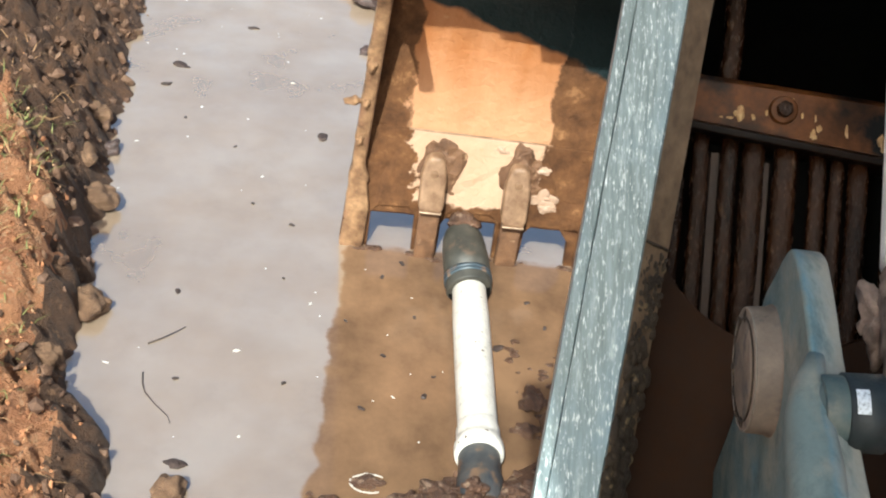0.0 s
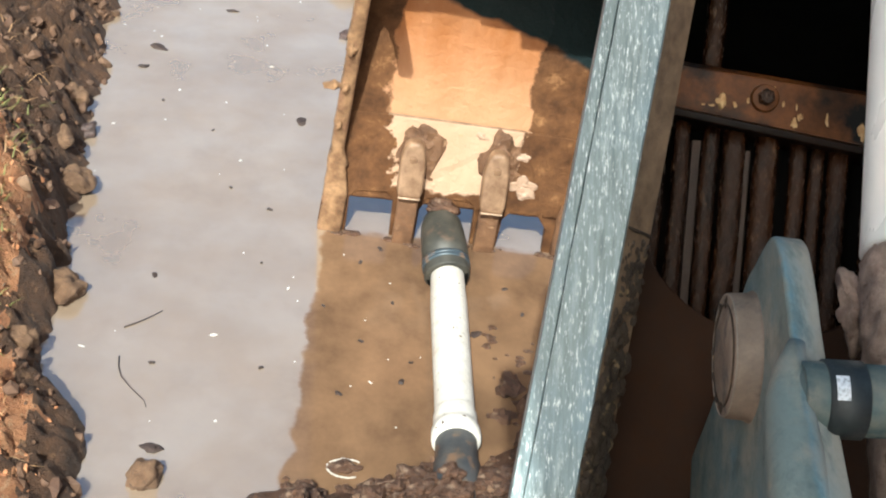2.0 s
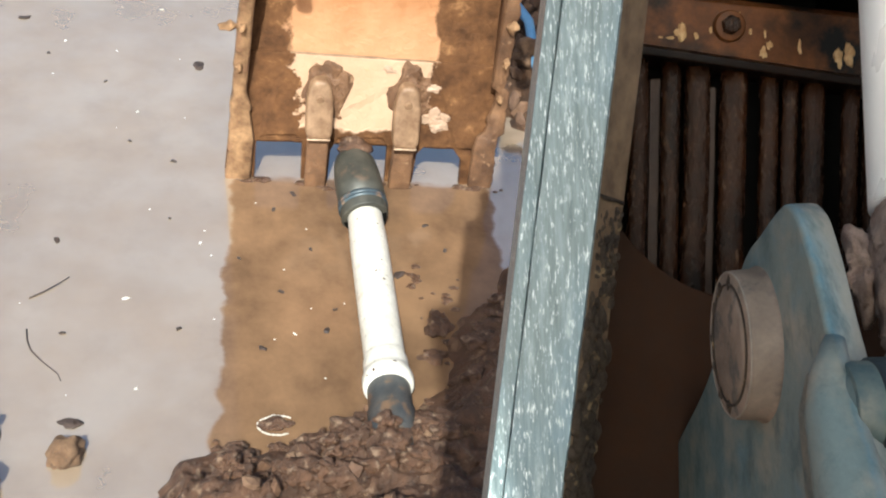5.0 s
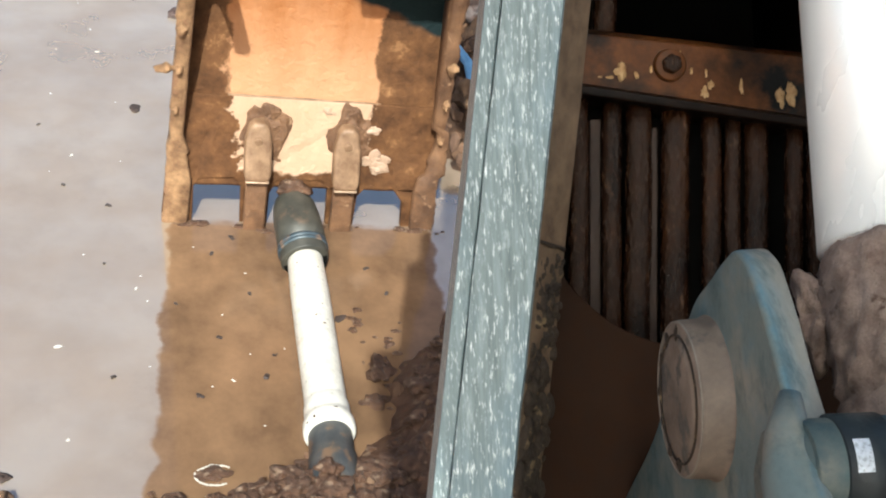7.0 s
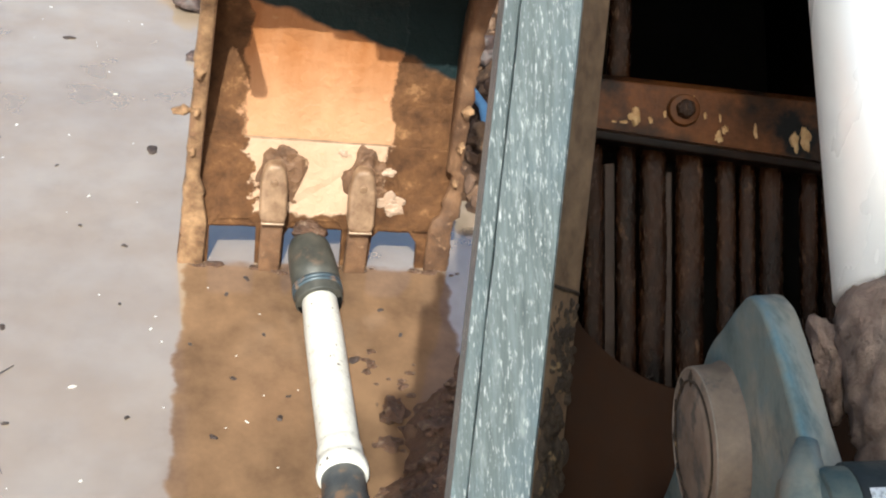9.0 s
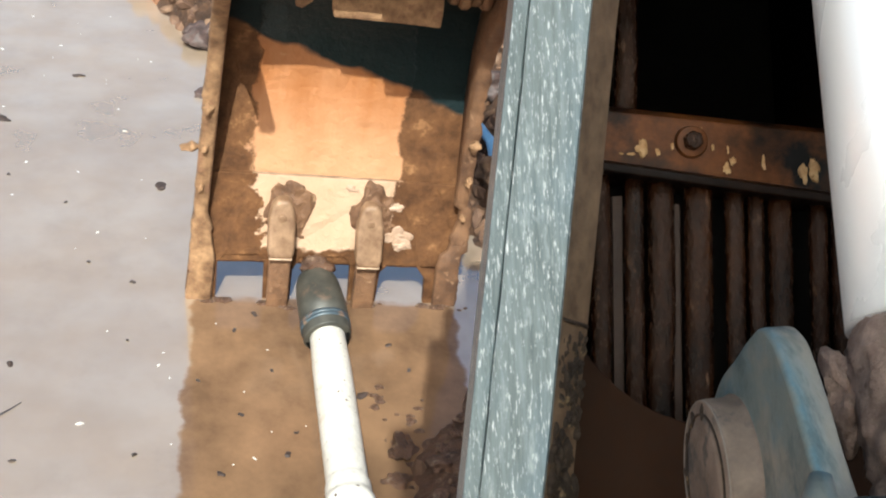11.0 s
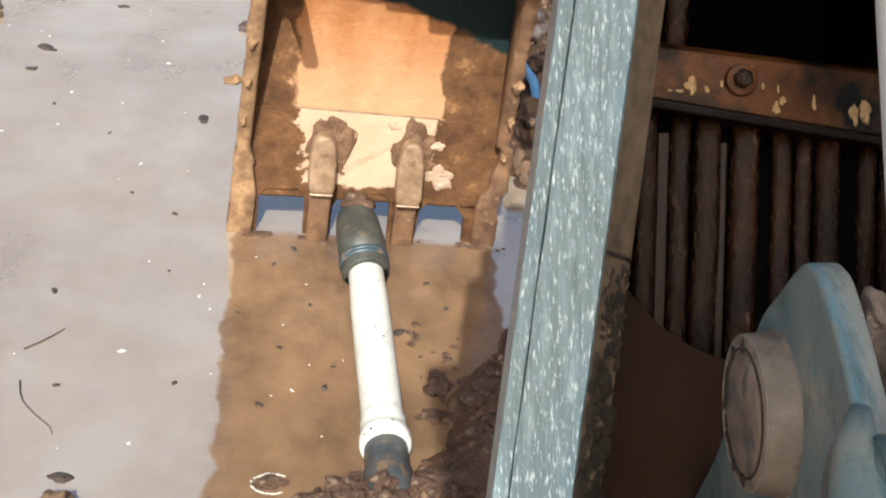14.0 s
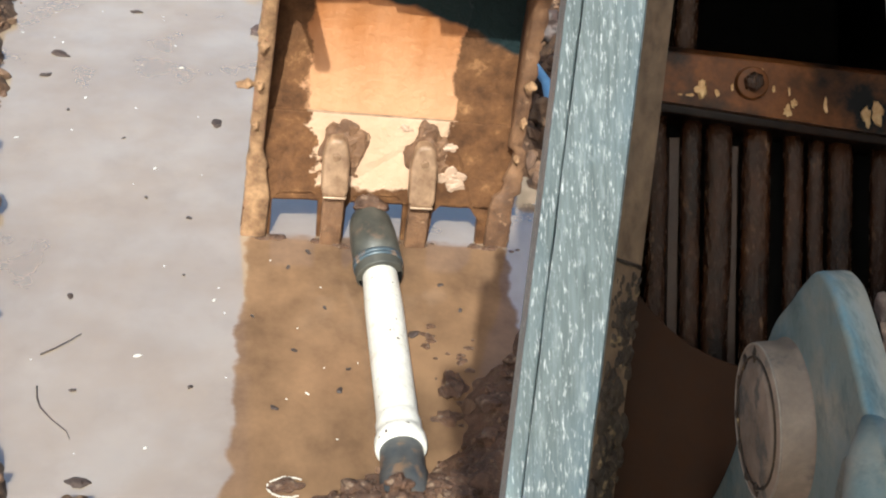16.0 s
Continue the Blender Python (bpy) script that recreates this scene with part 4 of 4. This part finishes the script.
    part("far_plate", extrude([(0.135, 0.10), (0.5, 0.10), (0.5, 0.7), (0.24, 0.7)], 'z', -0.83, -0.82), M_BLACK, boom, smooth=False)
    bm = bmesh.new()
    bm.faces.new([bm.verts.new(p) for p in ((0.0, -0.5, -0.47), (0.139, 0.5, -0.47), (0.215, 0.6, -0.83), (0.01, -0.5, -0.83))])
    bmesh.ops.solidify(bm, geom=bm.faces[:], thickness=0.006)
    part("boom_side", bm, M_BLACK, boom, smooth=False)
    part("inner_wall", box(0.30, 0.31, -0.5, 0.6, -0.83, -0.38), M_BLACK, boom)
    # top wall and cover plate are unseen, added to keep sky light out
    part("unseen_top_wall", box(0.15, 0.31, 0.5, 0.51, -0.83, -0.44), M_BLACK, boom)
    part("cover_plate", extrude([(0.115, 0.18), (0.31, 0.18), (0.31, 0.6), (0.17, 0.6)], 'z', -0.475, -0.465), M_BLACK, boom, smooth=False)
    # cross member with a bolt
    skew = -0.168
    prof = [(0.078, -0.562), (0.080, -0.546), (0.106, -0.548), (0.110, -0.556), (0.110, -0.575), (0.078, -0.575)]
    bm = extrude([(u, v) for u, v in prof], 'x', 0.07, 0.30, 0.0012)
    for v in bm.verts:
        v.co.y += skew * (v.co.x - 0.12) * (1.0 if v.co.y < 0.1 else 0.75)
    part("cross_member", bm, M_CROSS, boom, "brown painted cross member with chipped paint", smooth=False)
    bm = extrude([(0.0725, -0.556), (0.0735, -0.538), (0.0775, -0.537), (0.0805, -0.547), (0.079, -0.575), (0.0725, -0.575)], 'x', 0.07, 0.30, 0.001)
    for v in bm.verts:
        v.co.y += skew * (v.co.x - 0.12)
    part("lower_flange", bm, M_FLANGE, boom, "dark flange", smooth=False)
    for rr, z0, z1, m in ((0.0085, -0.548, -0.5435, M_CROSS), (0.0052, -0.545, -0.539, M_HOSE)):
        bm = tube([(0.157, 0.0895, z0), (0.157, 0.0895, z1)], [rr, rr * 0.93], 6 if rr < 0.006 else 24)
        soft_edges(bm, 0.0008)
        part("bolt", bm, m, boom)
    for x, y, w, h in ((0.1320, 0.0872, 0.0042, 0.0064), (0.1265, 0.0842, 0.0025, 0.0014), (0.1475, 0.0875, 0.0012, 0.0028), (0.168, 0.0865, 0.0012, 0.0022), (0.1775, 0.0790, 0.0022, 0.0032), (0.1755, 0.0855, 0.0007, 0.0028), (0.1935, 0.0779, 0.0012, 0.0055), (0.2190, 0.0738, 0.0046, 0.0090), (0.2135, 0.0718, 0.0034, 0.0070), (0.1744, 0.0754, 0.0030, 0.0042), (0.1400, 0.0848, 0.0014, 0.0028), (0.1625, 0.0960, 0.0006, 0.0010), (0.1215, 0.0845, 0.0016, 0.0009)):
        bm = lump((w * 0.62, h * 0.62, 0.0005), int(x * 9000), 3, 0.6)
        ob = part("paint_chip", bm, M_CHIP, boom, "bare yellow patch in chipped paint")
        ob.location = (x, y + skew * 0.0, -0.5462)
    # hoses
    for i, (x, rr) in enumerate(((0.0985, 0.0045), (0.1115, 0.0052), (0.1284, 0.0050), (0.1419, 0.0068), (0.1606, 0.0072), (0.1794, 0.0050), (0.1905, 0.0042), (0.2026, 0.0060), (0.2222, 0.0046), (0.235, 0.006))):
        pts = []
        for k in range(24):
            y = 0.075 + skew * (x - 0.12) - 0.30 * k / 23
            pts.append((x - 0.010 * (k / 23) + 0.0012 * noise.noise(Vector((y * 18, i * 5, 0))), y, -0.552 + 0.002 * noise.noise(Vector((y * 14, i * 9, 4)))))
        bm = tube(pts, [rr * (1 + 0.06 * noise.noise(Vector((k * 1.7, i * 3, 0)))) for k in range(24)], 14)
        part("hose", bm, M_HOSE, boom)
    # a greasy hose that goes on upwards behind the cross member
    bm = tube([(0.128 + 0.010 * k / 9 + 0.0016 * noise.noise(Vector((k * 0.9, 2, 0))), 0.10 + 0.018 * k, -0.566) for k in range(10)], [0.0062] * 10, 14)
    part("hose", bm, M_HOSE, boom)
    for x in (0.1198, 0.1492):
        bm = box(x - 0.0026, x + 0.0026, -0.2, 0.064 + skew * (x - 0.12), -0.558, -0.553, 0.0006)
        for v in bm.verts:
            v.co.x += 0.033 * (v.co.y - 0.06)
        part("strap", bm, M_STRIP, boom, smooth=False)
    return boom


M_CHIP = surface("bare_yellow", (0.46, 0.25, 0.09), (0.66, 0.44, 0.22), 200, (0.5, 0.7), 0.0003)
boom = build_boom()


def build_cylinder():
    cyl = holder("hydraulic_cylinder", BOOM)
    tagged(cyl, "hydraulic cylinder with a bright chrome rod and mud-caked gland", "cylinder")
    part("rod", tube(*straight((0.2600, 0.48, -0.61), (0.1950, -0.004, -0.405), [(0, 0.0225), (0.5, 0.0225), (1, 0.0225)]), 56), M_CHROME, cyl, "polished chrome rod")
    p0, p1 = Vector((0.2090, 0.48, -0.61)), Vector((0.2015, -0.004, -0.405))
    d = (p1 - p0).normalized()
    q = p1 - d * 0.001
    bm = tube(*straight(q, q + d * 0.2, [(0, 0.0185), (0.004, 0.0265), (0.02, 0.0292), (0.08, 0.0300), (0.2, 0.0303), (0.27, 0.0300), (0.285, 0.0283), (0.30, 0.0306), (0.6, 0.0312), (1, 0.032)]), 72)
    bmesh.ops.subdivide_edges(bm, edges=[e for e in bm.edges if e.calc_length() > 0.006], cuts=5)
    shake(bm, 0.0024, 120, 1.0, 0.0013)
    shake(bm, 0.0007, 900, 4.0)
    part("gland", bm, M_GLAND, cyl, "gland caked in brown mud")
    bm = lump((0.007, 0.014, 0.009), 71, 4, 0.6)
    shake(bm, 0.0018, 160, 2, 0.0009)
    ob = part("mud_lump", bm, M_GLAND, cyl)
    ob.location = (0.172, -0.03, -0.412)


build_cylinder()


def web_paint():
    """Dusty green-grey paint, blue along the ridge, with a dry tan rim behind it."""
    m, nt, b = nodes_of("web_paint")
    co = nt.nodes.new("ShaderNodeTexCoord")
    sep = nt.nodes.new("ShaderNodeSeparateXYZ")
    nt.links.new(co.outputs["Object"], sep.inputs[0])
    drift = nt.nodes.new("ShaderNodeMath")
    drift.operation = 'MULTIPLY_ADD'
    drift.inputs[1].default_value, drift.inputs[2].default_value = 0.006, -0.003
    nt.links.new(noise_tex(nt, 55, 5, 0.6, (1, 1, 1), 3), drift.inputs[0])
    at = nt.nodes.new("ShaderNodeMath")
    at.operation = 'ADD'
    nt.links.new(sep.outputs[0], at.inputs[0])
    nt.links.new(drift.outputs[0], at.inputs[1])
    span = nt.nodes.new("ShaderNodeMapRange")
    span.inputs["From Min"].default_value, span.inputs["From Max"].default_value = 0.115, 0.135
    nt.links.new(at.outputs[0], span.inputs["Value"])
    col = ramp(nt, span.outputs[0], [(0.10, (0.135, 0.178, 0.172)), (0.18, (0.105, 0.190, 0.225)), (0.27, (0.158, 0.236, 0.262)), (0.40, (0.225, 0.262, 0.256)), (0.8, (0.280, 0.272, 0.235))])
    dust = ramp(nt, noise_tex(nt, 42, 6, 0.6, (1, 1, 1), 6), [(0.45, g(0)), (0.70, g(0.8))])
    col = mix(nt, dust, col, (0.290, 0.260, 0.200))
    grime = ramp(nt, noise_tex(nt, 75, 7, 0.68, (1, 0.6, 1), 14), [(0.50, g(0)), (0.66, g(0.75))])
    col = mix(nt, grime, col, (0.055, 0.092, 0.098))
    fine = noise_tex(nt, 380, 6, 0.65)
    col = mix(nt, 0.5, col, ramp(nt, fine, [(0.3, g(0.55)), (0.7, g(1.0))]), 'MULTIPLY')
    nt.links.new(col, b.inputs["Base Color"])
    nt.links.new(ramp(nt, fine, [(0.3, g(0.4)), (0.7, g(0.7))]), b.inputs["Roughness"])
    bump(nt, b, fine, 0.4, 0.0006)
    return m


M_WEB = web_paint()


M_RIM = surface("pale_rim", (0.17, 0.145, 0.115), (0.27, 0.230, 0.185), 120, (0.45, 0.7), 0.0004, 0.4)


def build_casting():
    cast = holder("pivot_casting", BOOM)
    tagged(cast, "worn green-grey cast pivot bracket with a blue ridge and dusty boss", "bracket")
    zc, yc = -0.371, -0.0515
    corner = [(-0.30, -0.09), (-0.16, -0.200), (-0.064, -0.2836), (-0.0399, -0.3032), (-0.0249, -0.3128), (-0.0120, -0.3225), (-0.0045, -0.3300), (-0.0010, -0.3410), (-0.0045, -0.3530),
              (-0.0110, -0.3670), (-0.0210, -0.3875), (-0.045, -0.412), (-0.0786, -0.4478), (-0.1115, -0.4963), (-0.16, -0.568), (-0.30, -0.77)]
    smooth_line = []
    for k in range(len(corner)):
        p0, p1, p2, p3 = [Vector(corner[(k + o) % len(corner)]) for o in (-1, 0, 1, 2)]
        for q in range(5):
            t = q / 5
            smooth_line.append(tuple(0.5 * (2 * p1 + (p2 - p0) * t + (2 * p0 - 5 * p1 + 4 * p2 - p3) * t * t + (3 * p1 - p0 - 3 * p2 + p3) * t ** 3)))
    bm = extrude(smooth_line, 'x', 0.1170, 0.1325, 0.0022, 3)
    for v in bm.verts:
        if v.co.x > 0.125:
            v.co.z -= 0.013
    part("web", bm, M_WEB, cast, "rounded green-grey web with a blue ridge")
    bm = tube(*straight((0.1065, yc, zc), (0.1190, yc, zc), [(0, 0.020), (0, 0.0256), (0.05, 0.0266), (0.12, 0.0268), (0.7, 0.0272), (0.85, 0.0284), (1, 0.032)]), 56)
    boss = part("boss", bm, M_BOSS, cast, "round boss with a dusty rim")
    bm = tube(*straight((0.1058, yc, zc), (0.108, yc, zc), [(0, 0.017), (0.2, 0.0205), (1, 0.0215)]), 40)
    shake(bm, 0.0004, 200, 0)
    part("pin_end", bm, M_BOSS, boss, "dull pin end")
    turn = [2 * math.pi * k / 48 for k in range(49)]
    bm = tube([(0.1067, yc + 0.0262 * math.sin(a), zc + 0.0262 * math.cos(a)) for a in turn], [0.0004] * 49, 8, cap=False)
    part("rim", bm, M_RIM, boss, "pale rim")
    bm = tube([(0.1062, yc + 0.0218 * math.sin(a), zc + 0.0218 * math.cos(a)) for a in turn], [0.00045] * 49, 8, cap=False)
    part("groove", bm, M_CRUST, boss, "dark greasy groove")
    for a in range(0, 360, 30):
        if math.cos(radians(a)) > 0.25:
            continue
        bm = lump((0.0010, 0.0026, 0.0014), a, 2, 0.5)
        ob = part("grease", bm, M_CRUST, boss)
        ob.location = (0.1064, yc + 0.0222 * math.sin(radians(a)), zc + 0.0222 * math.cos(radians(a)))
    # lug that carries the cross pin
    px = (-0.0605, -0.297)
    bm = tube(*straight((0.1160, px[0], px[1]), (0.1230, px[0], px[1]), [(0, 0.006), (0.06, 0.0085), (0.16, 0.0098), (0.4, 0.0110), (0.9, 0.0118), (1, 0.0118)]), 36)
    bm2 = part("lug", bm, M_CAST, cast, "cast lug round the cross pin")
    bm = extrude([(-0.052, -0.310), (-0.050, -0.298), (-0.060, -0.288), (-0.085, -0.276), (-0.30, -0.150), (-0.30, -0.205), (-0.16, -0.262), (-0.09, -0.312), (-0.066, -0.318)], 'x', 0.1125, 0.1195, 0.0022, 3)
    part("rib", bm, M_CAST, cast, "raised rib below the cross pin")
    bm = tube([(0.119, *px), (0.1195, *px), (0.24, *px)], [0.0125, 0.0132, 0.0132], 40)
    neck = tube([(0.1195, -0.041, -0.3040), (0.1165, -0.052, -0.2990), (0.1150, -0.062, -0.2930), (0.1145, -0.080, -0.2800), (0.1140, -0.120, -0.2500)], [0.0030, 0.0064, 0.0084, 0.0100, 0.0110], 24)
    pin = part("cross_pin", bm, M_CAST, cast, "blue-grey cross pin")
    part("neck", neck, M_WEB, cast, "smooth cast neck running into the lug")
    bm = tube(*straight((0.127, *px), (0.141, *px), [(0, 0.0131), (0.02, 0.0142), (0.98, 0.0142), (1, 0.0131)]), 40)
    col = part("collar", bm, M_COLLAR, pin, "glossy black collar")
    # label wrapped over the collar
    bm = bmesh.new()
    rows = []
    for k in range(9):
        a = radians(4 + 36 * k / 8)
        rows.append([bm.verts.new((x, px[0] + 0.0145 * math.sin(a), px[1] + 0.0145 * math.cos(a))) for x in (0.1288, 0.1310, 0.1334)])
    for r0, r1 in zip(rows, rows[1:]):
        for i in range(2):
            bm.faces.new((r0[i], r0[i + 1], r1[i + 1], r1[i]))
    bmesh.ops.recalc_face_normals(bm, faces=bm.faces[:])
    part("label", bm, M_LABEL, col, "torn silver label")


build_casting()


# ---- plain body of the machine, round and behind the camera, plus an added sunshade ----


def build_machine():
    body = holder("excavator")
    tagged(body, "plain dark excavator body with an unseen canopy added to shade the boom", "excavator")
    part("chassis", box(-0.50, 1.2, -4.0, -2.30, 0.30, 0.99, 0.03), M_BLACK, body)
    # unseen canopy added to keep the sun off the boom
    part("unseen_shade_roof", box(-0.372, 1.0, -3.30, -2.680, 2.28, 2.33, 0.012), M_BLACK, body)
    for x in (-0.30, 0.94):
        part("shade_roof_post", box(x - 0.03, x + 0.03, -3.16, -3.10, 0.97, 2.30, 0.01), M_BLACK, body)


build_machine()
